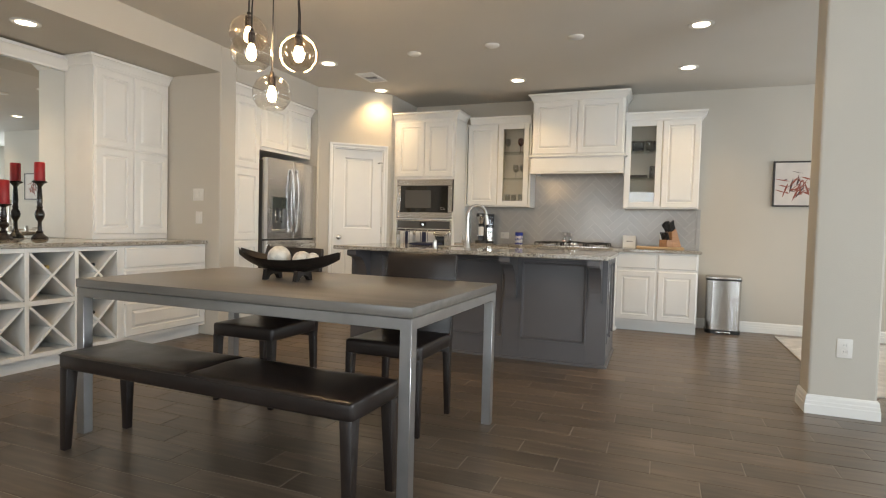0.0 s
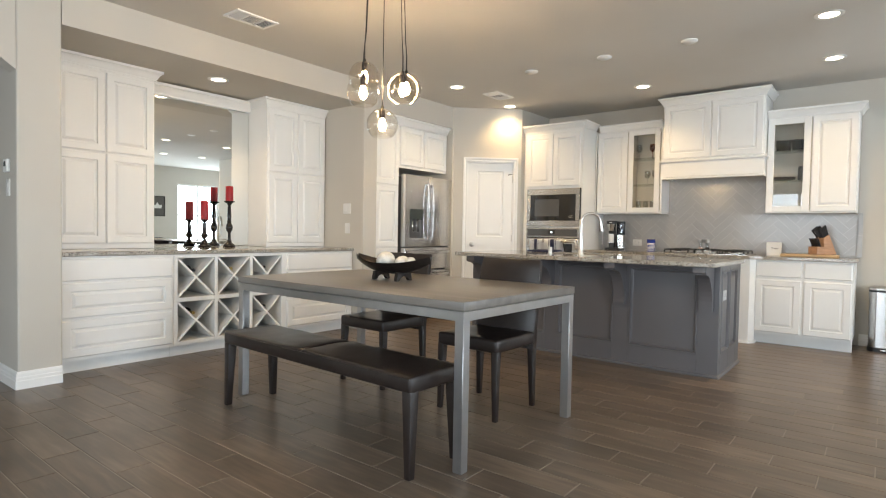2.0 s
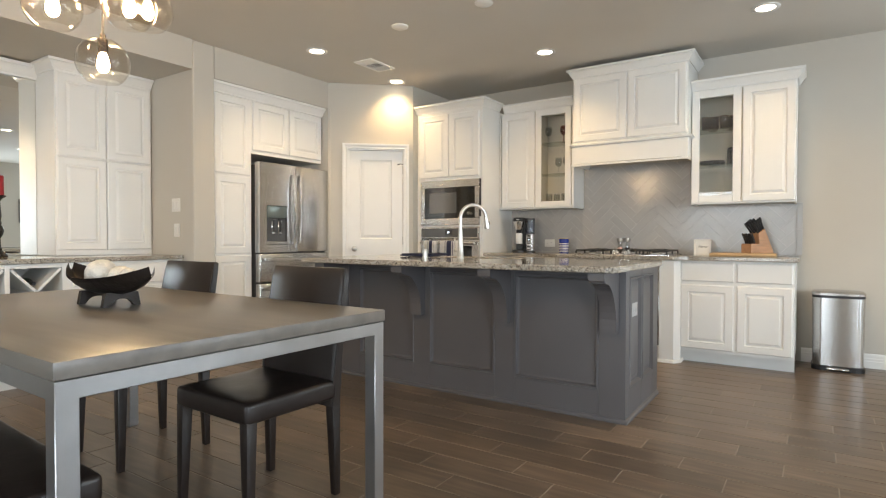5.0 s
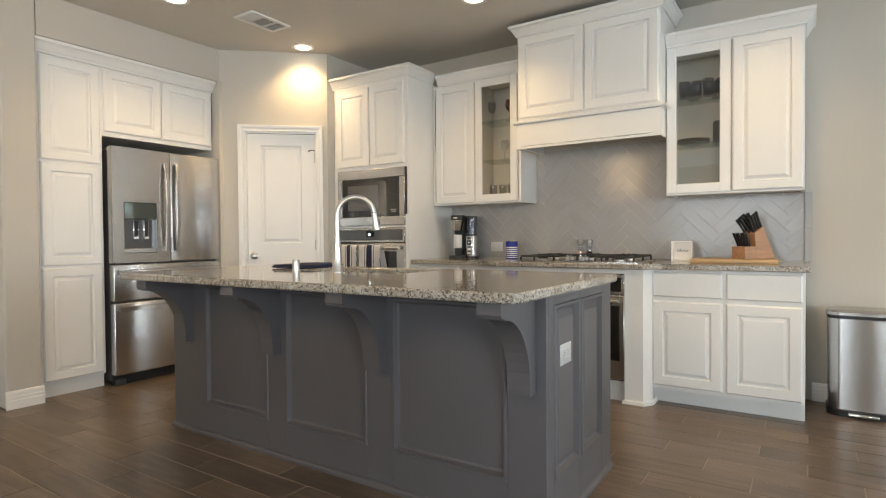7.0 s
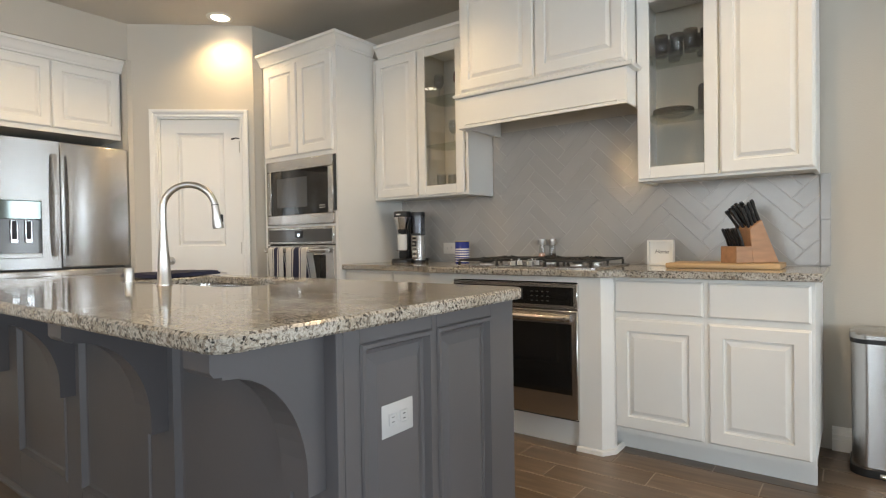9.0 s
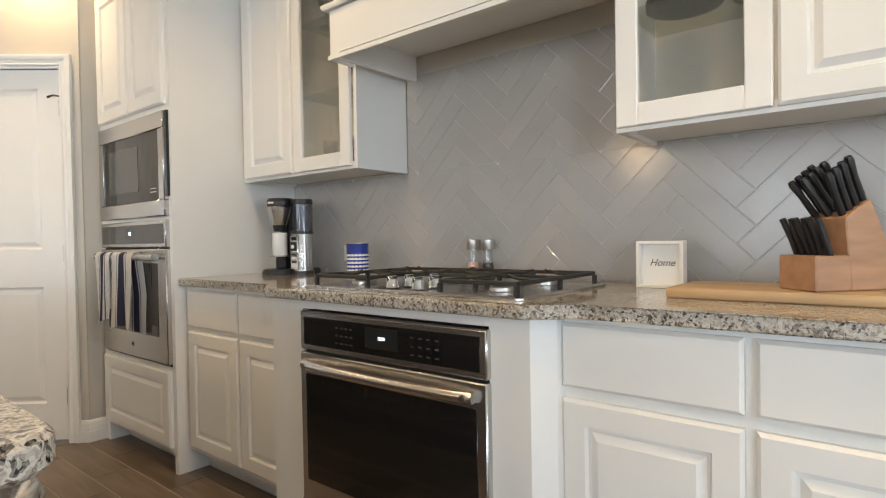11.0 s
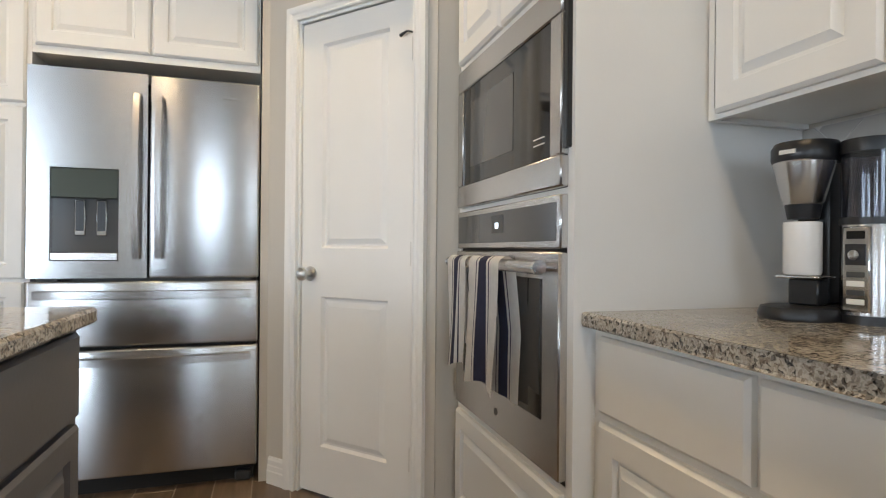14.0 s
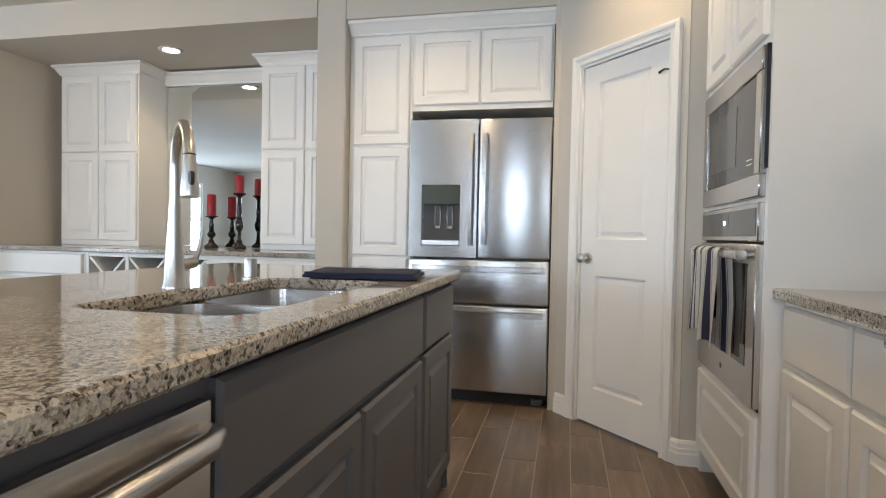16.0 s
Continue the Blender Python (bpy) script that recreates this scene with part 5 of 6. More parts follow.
def ceiling_vent(x, y, turn):
    root = thing("ceiling_vent", "white louvred ceiling air vent", "air vent", pose(x, y, CEIL, 0, 0, turn), "ceiling vents")
    w, d = 0.36, 0.21
    part("backing", box((-w / 2 + 0.02, -d / 2 + 0.02, -0.004), (w / 2 - 0.02, d / 2 - 0.02, -0.001)), SLOT, root, "dark duct opening")
    bm = bmesh.new()
    for p, q in (((-w / 2, -d / 2), (-w / 2 + 0.025, d / 2)), ((w / 2 - 0.025, -d / 2), (w / 2, d / 2)), ((-w / 2 + 0.025, -d / 2), (w / 2 - 0.025, -d / 2 + 0.025)), ((-w / 2 + 0.025, d / 2 - 0.025), (w / 2 - 0.025, d / 2)), ((-0.068, -d / 2 + 0.025), (-0.056, d / 2 - 0.025)), ((0.056, -d / 2 + 0.025), (0.068, d / 2 - 0.025))):
        bx(bm, (*p, -0.012), (*q, 0), 0.002)
    part("frame", bm, TRIM, root)
    for k in range(9):
        yy = -d / 2 + 0.035 + k * 0.0175
        part("slat", box((-0.056, -0.006, -0.0008), (0.056, 0.006, 0.0008)), TRIM, root, "", pose(0, yy, -0.007, 38))
    for s in (-1, 1):
        for k in range(5):
            part("slat", box((-0.0008, -d / 2 + 0.026, -0.006), (0.0008, d / 2 - 0.026, 0.006)), TRIM, root, "", pose(s * (0.078 + k * 0.016), 0, -0.007, 0, s * 40, 0))


ceiling_vent(-2.885, 5.36, 90)
ceiling_vent(-3.15, 2.225, 45 + 45)


# ---- things on the back worktop ----
# cooktop
root = thing("cooktop", "stainless gas cooktop with black cast-iron grates", "cooktop", pose(-1.218, 6.24, CT) @ Matrix.Diagonal((0.962, 1, 1, 1)))
CW, CD = 0.91, 0.545
bm = bmesh.new()
prev = None
for z, o in ((0.001, 0), (0.006, 0), (0.010, 0.008), (0.006, 0.020), (0.006, 0.024)):
    ring = [bm.verts.new((x, y, z)) for x, y in rounded(o, o, CW - o, CD - o, 0.02)]
    if prev:
        for i in range(len(ring)):
            bm.faces.new([prev[i], prev[(i + 1) % len(ring)], ring[(i + 1) % len(ring)], ring[i]])
    prev = ring
bm.faces.new(prev)
part("tray", bm, STEEL_H, root, "brushed stainless tray")
for bxx, byy, r in ((0.16, 0.15, 0.045), (0.16, 0.40, 0.036), (0.455, 0.40, 0.055), (0.75, 0.15, 0.036), (0.75, 0.40, 0.045)):
    b = part("burner", lathe(bmesh.new(), [(0, 0.008), (r, 0.008), (r, 0.018), (r * 0.8, 0.022), (0, 0.022)], 24), NICKEL, root, "", pose(bxx, byy, 0))
    part("burner_cap", lathe(bmesh.new(), [(0, 0.022), (r * 0.75, 0.022), (r * 0.75, 0.030), (r * 0.65, 0.033), (0, 0.034)], 24), IRON, b)


def grate(x0, x1, y0, y1):
    bm = bmesh.new()
    z0, z1, t = 0.034, 0.046, 0.006
    for y in (y0, y1):
        bx(bm, (x0, y - t, z0), (x1, y + t, z1), 0.002)
    for x in (x0, x1):
        bx(bm, (x - t, y0 + t, z0), (x + t, y1 - t, z1), 0.002)
    my = (y0 + y1) / 2
    bx(bm, (x0 + t, my - t, z0), (x1 - t, my + t, z1), 0.002)
    mx = (x0 + x1) / 2
    for cy in ((y0 + my) / 2, (y1 + my) / 2):
        for sx in (-1, 1):
            tube(bm, [(mx + sx * ((x1 - x0) / 2 - t), cy, 0.041), (mx + sx * 0.06, cy, 0.044), (mx + sx * 0.03, cy, 0.052)], 0.0055, 6)
        for sy in (-1, 1):
            tube(bm, [(mx, cy + sy * ((y1 - y0) / 4 - t), 0.041), (mx, cy + sy * 0.045, 0.045), (mx, cy + sy * 0.028, 0.052)], 0.0055, 6)
    for x in (x0, x1):
        for y in (y0, y1, my):
            bx(bm, (x - t, y - t, 0.006), (x + t, y + t, z0))
    part("grate", bm, IRON, root, "black cast-iron pan grate")


grate(0.035, 0.300, 0.035, 0.515)
grate(0.320, 0.590, 0.235, 0.515)
grate(0.610, 0.875, 0.035, 0.515)
for x, y in ((0.402, 0.045), (0.402, 0.125), (0.455, 0.188), (0.512, 0.045), (0.512, 0.125)):
    k = part("knob", lathe(bmesh.new(), [(0, 0.034), (0.017, 0.034), (0.019, 0.030), (0.019, 0.012), (0.022, 0.008), (0, 0.008)], 24), CHROME, root, "polished steel control knob", pose(x, y, 0.004))
    part("grip", box((-0.005, -0.019, 0.026), (0.005, 0.019, 0.044), 0.002), CHROME, k)
    part("skirt", lathe(bmesh.new(), [(0.022, 0.004), (0.026, 0.003), (0, 0.003)], 20), BLACK, k)

# single-serve coffee maker
root = thing("coffee_maker", "black and steel drip coffee maker with a clear tank", "coffee maker", pose(-1.94, 6.70, CT, 0, 0, 10) @ Matrix.Scale(0.98, 4))
part("base", lathe(bmesh.new(), [(0, 0), (0.078, 0), (0.080, 0.010), (0.074, 0.026), (0.066, 0.028), (0, 0.028)], 32), BLACK, root, "", pose(-0.035, -0.035, 0))
part("base_block", box((-0.08, 0.0, 0.0), (0.115, 0.11, 0.03), 0.008, 2), BLACK, root)
part("column", box((-0.075, 0.015, 0.03), (0.0, 0.105, 0.345), 0.012, 2), BLACK, root)
part("cup_ledge", box((-0.085, -0.045, 0.086), (0.01, 0.02, 0.094), 0.003), CHROME, root, "chrome fold-out cup ledge")
part("spacer", box((-0.07, -0.02, 0.028), (-0.005, 0.02, 0.086), 0.004), BLACK, root)
part("filter_basket", lathe(bmesh.new(), [(0, 0.245), (0.034, 0.245), (0.040, 0.25), (0.060, 0.335), (0.058, 0.338), (0, 0.338)], 28), STEEL, root, "tapered steel filter basket", pose(-0.038, -0.018, 0))
part("brew_head", lathe(bmesh.new(), [(0, 0.335), (0.063, 0.335), (0.067, 0.345), (0.067, 0.368), (0.060, 0.380), (0, 0.382)], 28), BLACK, root, "", pose(-0.038, -0.010, 0))
part("drip_stop", lathe(bmesh.new(), [(0, 0.215), (0.030, 0.215), (0.036, 0.245), (0, 0.246)], 20), BLACK, root, "", pose(-0.038, -0.018, 0))
part("maker_mark", box((-0.055, -0.0785, 0.352), (-0.021, -0.0745, 0.361)), PLATE, root, "pale maker's mark")
part("tank_base", lathe(bmesh.new(), [(0, 0.0), (0.052, 0.0), (0.054, 0.02), (0.052, 0.20), (0.050, 0.205), (0, 0.206)], 28), STEEL, root, "brushed steel tank base", pose(0.075, 0.02, 0))
part("tank_foot", lathe(bmesh.new(), [(0, 0), (0.056, 0), (0.056, 0.018), (0, 0.018)], 28), BLACK, root, "", pose(0.075, 0.02, 0))
part("tank", lathe(bmesh.new(), [(0, 0.21), (0.052, 0.21), (0.053, 0.345), (0.050, 0.345), (0.049, 0.214), (0, 0.214)], 28), PLASTIC, root, "clear ribbed water tank", pose(0.075, 0.02, 0))
part("tank_collar", lathe(bmesh.new(), [(0.0535, 0.20), (0.055, 0.20), (0.055, 0.214), (0.0535, 0.214)], 28), BLACK, root, "", pose(0.075, 0.02, 0))
part("tank_lid", lathe(bmesh.new(), [(0, 0.345), (0.054, 0.345), (0.055, 0.352), (0.053, 0.372), (0, 0.374)], 28), BLACK, root, "", pose(0.075, 0.02, 0))
cp = part("control_strip", box((0.051, -0.041, 0.025), (0.101, -0.029, 0.195), 0.003), CHROME, root, "silver control strip")
part("dial", lathe(bmesh.new(), [(0, 0), (0.011, 0), (0.010, 0.008), (0, 0.009)], 20), CHROME, cp, "", pose(0.076, -0.042, 0.138, 90))
part("dial_field", box((0.058, -0.0425, 0.118), (0.094, -0.0408, 0.160)), BLACK, cp)
part("lcd", box((0.060, -0.0425, 0.170), (0.092, -0.0408, 0.186)), BLACKGLASS, cp)
for k in range(4):
    part("key", box((0.060, -0.0425, 0.040 + k * 0.018), (0.092, -0.0408, 0.051 + k * 0.018), 0.001), SLOT if k % 2 else PLATE, cp)
root = thing("mug", "plain white mug on the coffee maker's ledge", "mug", (pose(-1.94, 6.70, CT, 0, 0, 10) @ Matrix.Scale(0.98, 4) @ pose(-0.038, -0.020, 0.0945)))
part("cup", lathe(bmesh.new(), [(0, 0.0), (0.034, 0.0), (0.037, 0.005), (0.037, 0.112), (0.035, 0.114), (0.033, 0.112), (0.033, 0.008), (0, 0.006)], 28), PORC, root)

# blue canister with wave bands
root = thing("canister", "cobalt blue enamel tin with white wave bands", "canister", pose(-1.49, 6.745, CT))
part("tin", lathe(bmesh.new(), [(0, 0), (0.048, 0), (0.049, 0.003), (0.049, 0.144), (0.0475, 0.147), (0.046, 0.145), (0, 0.143)], 32), BLUE, root)
part("lid_rim", lathe(bmesh.new(), [(0.0485, 0.1455), (0.0505, 0.1455), (0.0505, 0.149), (0.046, 0.149)], 32), GOLDFOIL, root)
for b in range(6):
    bm = bmesh.new()
    z = 0.008 + b * 0.0165
    N = 72
    lo, hi = [], []
    for i in range(N):
        a = 2 * math.pi * i / N
        lo.append(bm.verts.new((0.0496 * math.cos(a), 0.0496 * math.sin(a), z)))
        hi.append(bm.verts.new((0.0496 * math.cos(a), 0.0496 * math.sin(a), z + 0.003 + 0.0075 * abs(math.sin(a * 9)))))
    for i in range(N):
        bm.faces.new([lo[i], lo[(i + 1) % N], hi[(i + 1) % N], hi[i]])
    part("wave_band", bm, PORC, root, "white wave band")

for x, y, fill, lab in ((-0.945, 6.872, SALT, "clear salt mill with a steel top and pink salt"), (-0.872, 6.872, PEPPER, "clear pepper mill with a steel top and peppercorns")):
    root = thing("spice_mill", lab, "spice mill", pose(x, y, CT), "salt and pepper mills")
    part("steel_base", lathe(bmesh.new(), [(0, 0), (0.025, 0), (0.025, 0.026), (0.023, 0.028), (0, 0.028)], 24), CHROME, root)
    part("glass_body", lathe(bmesh.new(), [(0.024, 0.028), (0.024, 0.045), (0.019, 0.085), (0.019, 0.115)], 24), TUMBLER, root)
    part("filling", lathe(bmesh.new(), [(0, 0.029), (0.0225, 0.029), (0.0225, 0.045), (0.020, 0.062), (0, 0.064)], 20), fill, root)
    part("steel_top", lathe(bmesh.new(), [(0, 0.115), (0.024, 0.115), (0.025, 0.118), (0.026, 0.152), (0.023, 0.156), (0, 0.156)], 24), NICKEL, root)

root = thing("box_sign", "small white box sign reading Home", "sign", pose(-0.168, 6.745, CT, 0, 0, -4))
bm = bmesh.new()
s, f, d = 0.142, 0.010, 0.032
bx(bm, (-s / 2, 0, 0), (-s / 2 + f, d, s), 0.001)
bx(bm, (s / 2 - f, 0, 0), (s / 2, d, s), 0.001)
bx(bm, (-s / 2 + f, 0, 0), (s / 2 - f, d, f), 0.001)
bx(bm, (-s / 2 + f, 0, s - f), (s / 2 - f, d, s), 0.001)
part("box_frame", bm, TRIM, root)
bk = part("back_board", box((-s / 2 + f, d - 0.008, f), (s / 2 - f, d - 0.002, s - f)), TRIM, root)
fd = bpy.data.curves.new("lettering", "FONT")
fd.body, fd.size, fd.shear, fd.extrude, fd.align_x, fd.align_y = "Home", 0.030, 0.35, 0.0003, "CENTER", "CENTER"
fo = new("lettering", fd)
fo.data.materials.append(BLACK)
fo.parent = bk
fo.matrix_basis = pose(0, d - 0.0085, s * 0.53, 90)

single("cutting_board", box((-0.075, 6.50, CT), (0.425, 6.76, CT + 0.026), 0.006, 2), BOARDWOOD, "thick striped wooden cutting board", "cutting board")
root = thing("knife_block", "slanted wooden knife block full of black-handled knives", "knife block", pose(0.275, 6.625, CT + 0.027, 0, 0, 48))
bm = prism(bmesh.new(), [(-0.015, 0), (0.130, 0), (0.035, 0.205), (-0.030, 0.165)], -0.055, 0.055, "y")
bmesh.ops.bevel(bm, geom=list(bm.edges), offset=0.003, segments=1, affect="EDGES")
part("block", bm, BLOCKWOOD, root, smooth=False)
bm = prism(bmesh.new(), [(-0.105, 0), (-0.0155, 0), (-0.0155, 0.080), (-0.105, 0.080)], -0.055, 0.055, "y")
bmesh.ops.bevel(bm, geom=list(bm.edges), offset=0.003, segments=1, affect="EDGES")
part("steak_block", bm, BLOCKWOOD, root, smooth=False)
for j in range(6):
    y = -0.047 + j * 0.019
    part("steak_knife", tube(bmesh.new(), [(-0.058, y, 0.07), (-0.074, y, 0.115), (-0.094 - 0.006 * (j % 2), y, 0.165)], [0.006, 0.0075, 0.0072], 8), BLACK, root, "black steak knife handle")
for i in range(12):
    a, y = -0.020 + 0.017 * (i // 3), -0.036 + 0.036 * (i % 3)
    p = Vector((a, y, 0.170 + 0.0125 * (i // 3)))
    q = p + Vector((-0.050 - 0.014 * ((i * 7) % 3), 0.012 * ((i * 5) % 3 - 1), 0.095)).normalized() * (0.105 + 0.012 * ((i * 4) % 4))
    part("knife", tube(bmesh.new(), [p - (q - p) * 0.2, p.lerp(q, 0.1), p.lerp(q, 0.55), p.lerp(q, 0.9), q], [0.0065, 0.0085, 0.0072, 0.0102, 0.0075], 8), BLACK, root, "black riveted knife handle")

# tea towels on the tower oven's handle
def towel(x0, w, drop, back, shift, seed):
    """A folded cloth over the bar: a striped front fold, pulled narrower and swinging, and a longer back fold behind it."""
    root = thing("tea_towel", "white tea towel with navy stripes hung over the oven handle", "towel", pose(TX0 + 0.032, TY - 0.058, 1.009), "oven towels")

    def point(u, s, lay):
        x = x0 + w * u + w * 0.10 * s * (0.5 - u) + 0.010 * s * math.sin(seed + 3.0 * s)
        wave = 0.010 * math.sin(u * 7.0 + seed + 1.3 * s) * s + 0.004 * math.sin(u * 17.0 + 2.0 * seed) * s
        length = drop * (1 + 0.035 * math.sin(u * 5 + seed))
        if lay:
            return Vector((x + shift * min(1.0, s * 2.0), 0.0215 + 0.3 * wave, 0.006 - back * s))
        return Vector((x, -0.026 - 0.006 * s + wave, 0.006 - length * s))

    bands = [(0.0, 0.28, TOWEL), (0.28, 0.31, TOWEL_N), (0.31, 0.375, TOWEL), (0.375, 0.62, TOWEL_N), (0.62, 0.685, TOWEL), (0.685, 0.715, TOWEL_N), (0.715, 1.0, TOWEL)]
    for lay in (0, 1):
        for a, b, mt in bands:
            bm, rows = bmesh.new(), []
            for i in range(4):
                u = a + (b - a) * i / 3
                col = [point(u, k / 10, lay) for k in range(11)][::-1]
                if not lay:
                    x = x0 + w * u
                    col += [Vector((x, -0.020, 0.016)), Vector((x, -0.008, 0.0235)), Vector((x, 0.006, 0.0235)), Vector((x, 0.018, 0.014))]
                rows.append([bm.verts.new(p) for p in col])
            for p, q in zip(rows, rows[1:]):
                for k in range(len(p) - 1):
                    bm.faces.new([p[k], q[k], q[k + 1], p[k + 1]])
            bmesh.ops.solidify(bm, geom=list(bm.faces), thickness=0.003)
            part("stripe" if not lay else "back_stripe", bm, mt, root)


towel(0.090, 0.180, 0.335, 0.28, 0.030, 0.4)
towel(0.300, 0.235, 0.355, 0.375, 0.050, 2.1)

# glassware in the wall cabinets
def tumblers(cab, spots, z, h, r, lab, material=None):
    x0, z0, w, hh, d = cab
    for x, y in spots:
        single("drinking_glass", lathe(bmesh.new(), [(0, 0), (r * 0.8, 0), (r * 0.85, 0.003), (r, h), (r - 0.0015, h), (r * 0.8, 0.006), (0, 0.006)], 18), material or TUMBLER, lab, "glass", pose(x0 + x, UY + y, z0 + z), "glassware")


z1, z2 = 0.03 + 1 * (CAB_R[3] - 0.06) / 3 + 0.0065, 0.03 + 2 * (CAB_R[3] - 0.06) / 3 + 0.0065
SMOKE = glass("smoked_glass", (0.55, 0.51, 0.47), 0.03, 0.14)
tumblers(CAB_R, [(0.10, 0.10), (0.175, 0.12), (0.25, 0.09), (0.325, 0.13), (0.14, 0.20), (0.29, 0.20)], z2, 0.115, 0.036, "smoky drinking glass on a glass shelf", SMOKE)
root = thing("serving_stack", "stack of dark bowls and plates on a glass shelf", "dishes", pose(CAB_R[0] + 0.15, UY + 0.14, CAB_R[1] + z1))
DISH = mat("dark_stoneware", (0.085, 0.075, 0.065), 0.4, var=0.15, scale=12)
for k in range(3):
    part("plate", lathe(bmesh.new(), [(0, 0), (0.06, 0), (0.105, 0.014), (0.104, 0.017), (0.058, 0.005), (0, 0.005)], 28), DISH, root, "", pose(0, 0, k * 0.010))
single("stoneware_jug", lathe(bmesh.new(), [(0, 0), (0.05, 0), (0.055, 0.01), (0.055, 0.14), (0.05, 0.15), (0.046, 0.14), (0.046, 0.012), (0, 0.01)], 24), DISH, "dark stoneware jar on a glass shelf", "jar", pose(CAB_R[0] + 0.325, UY + 0.16, CAB_R[1] + z1))
single("serving_plate", lathe(bmesh.new(), [(0, 0), (0.07, 0), (0.12, 0.018), (0.119, 0.022), (0.068, 0.006), (0, 0.006)], 28), DISH, "dark plate at the bottom of the cabinet", "plate", pose(CAB_R[0] + 0.20, UY + 0.15, CAB_R[1] + 0.031))
z1, z2 = 0.03 + 1 * (CAB_L[3] - 0.06) / 3 + 0.0065, 0.03 + 2 * (CAB_L[3] - 0.06) / 3 + 0.0065


def wine_glass(x, y, z, material, lab):
    single("wine_glass", lathe(bmesh.new(), [(0, 0), (0.032, 0), (0.030, 0.002), (0.004, 0.006), (0.0035, 0.075), (0.018, 0.085), (0.034, 0.110), (0.036, 0.135), (0.030, 0.175), (0.029, 0.175), (0.034, 0.135), (0.032, 0.112), (0.016, 0.090), (0, 0.085)], 20), material, lab, "glass", pose(CAB_L[0] + x, UY + y, CAB_L[1] + z), "glassware")


ROSE = glass("rose_glass", (0.75, 0.52, 0.44), 0.02, 0.14)
wine_glass(0.52, 0.12, z2, TUMBLER, "clear stemmed glass on a glass shelf")
wine_glass(0.68, 0.13, z2, ROSE, "rose-tinted stemmed glass on a glass shelf")
wine_glass(0.62, 0.15, z1, TUMBLER, "clear stemmed glass on a glass shelf")
wine_glass(0.72, 0.12, z1, TUMBLER, "clear stemmed glass on a glass shelf")
tumblers(CAB_L, [(0.53, 0.12), (0.60, 0.16), (0.70, 0.12)], 0.031, 0.13, 0.034, "clear tall glass at the bottom of the cabinet")

# ---- things on the island ----
root = thing("faucet", "tall brushed nickel pull-down kitchen faucet", "faucet", pose(-1.475, 4.672, CT))
part("base_body", lathe(bmesh.new(), [(0, 0), (0.029, 0), (0.029, 0.004), (0.026, 0.010), (0.0215, 0.10), (0.0165, 0.17), (0.0145, 0.215), (0, 0.216)], 24), NICKEL, root, "tapered nickel body")
dx, dy = 0.153 / 0.223, 0.162 / 0.223
arc, R = [(0, 0, 0.20), (0, 0, 0.27)], 0.098
for k in range(0, 19):
    a = radians(180 - k * 9.4)
    arc.append(((R + R * math.cos(a)) * dx, (R + R * math.cos(a)) * dy, 0.295 + R * math.sin(a)))
part("neck", tube(bmesh.new(), arc, 0.0128, 14), NICKEL, root, "arched neck")
e = Vector(arc[-1])
dn = Vector((0.12 * dx, 0.12 * dy, -1)).normalized()
sp = part("spray_head", tube(bmesh.new(), [e, e + dn * 0.012, e + dn * 0.020, e + dn * 0.085, e + dn * 0.095], [0.013, 0.0145, 0.0145, 0.0215, 0.020], 16), NICKEL, root, "pull-down spray head")
part("seam_ring", tube(bmesh.new(), [e - dn * 0.001, e + dn * 0.002], 0.0137, 14), BLACK, sp)
b = e + dn * 0.055 + Vector((dx, dy, 0)) * 0.017
part("spray_button", box(b - Vector((0.006, 0.006, 0.016)), b + Vector((0.006, 0.006, 0.016)), 0.003), BLACK, sp)
hv = part("lever_hub", tube(bmesh.new(), [(-0.01, 0.0, 0.055), (-0.055, 0.02, 0.062)], [0.016, 0.014], 14), NICKEL, root)
part("lever", tube(bmesh.new(), [(-0.050, 0.019, 0.062), (-0.062, 0.026, 0.10), (-0.068, 0.030, 0.145)], [0.008, 0.006, 0.005], 10), NICKEL, hv, "slim lever handle")
single("soap_dispenser", lathe(bmesh.new(), [(0, 0), (0.024, 0), (0.024, 0.004), (0.0195, 0.006), (0.0195, 0.058), (0.018, 0.062), (0, 0.062)], 24), NICKEL, "short brushed nickel air-gap cap by the sink", "air gap", pose(-1.80, 4.685, CT))
root = thing("dish_towel", "folded navy dish towel lying on the island", "towel", pose(-2.02, 4.985, CT, 0, 0, 9))
for k, (w, d) in enumerate(((0.135, 0.18), (0.131, 0.172))):
    bm = box((-w, -d, 0), (w, d, 0.006), 0.0028, 2)
    bmesh.ops.subdivide_edges(bm, edges=[q for q in bm.edges if q.calc_length() > 0.1], cuts=6, use_grid_fill=True)
    for v in bm.verts:
        v.co.z += 0.004 * noise.noise(v.co * 14 + Vector((0, 0, k * 3))) + (0.004 if v.co.z > 0.004 else 0)
        v.co.x += 0.004 * noise.noise(v.co * 9)
    part("fold", bm, NAVY, root, "", pose(0.004 * k, -0.004 * k, 0.004 + k * 0.009, 0, 0, 1.5 * k))

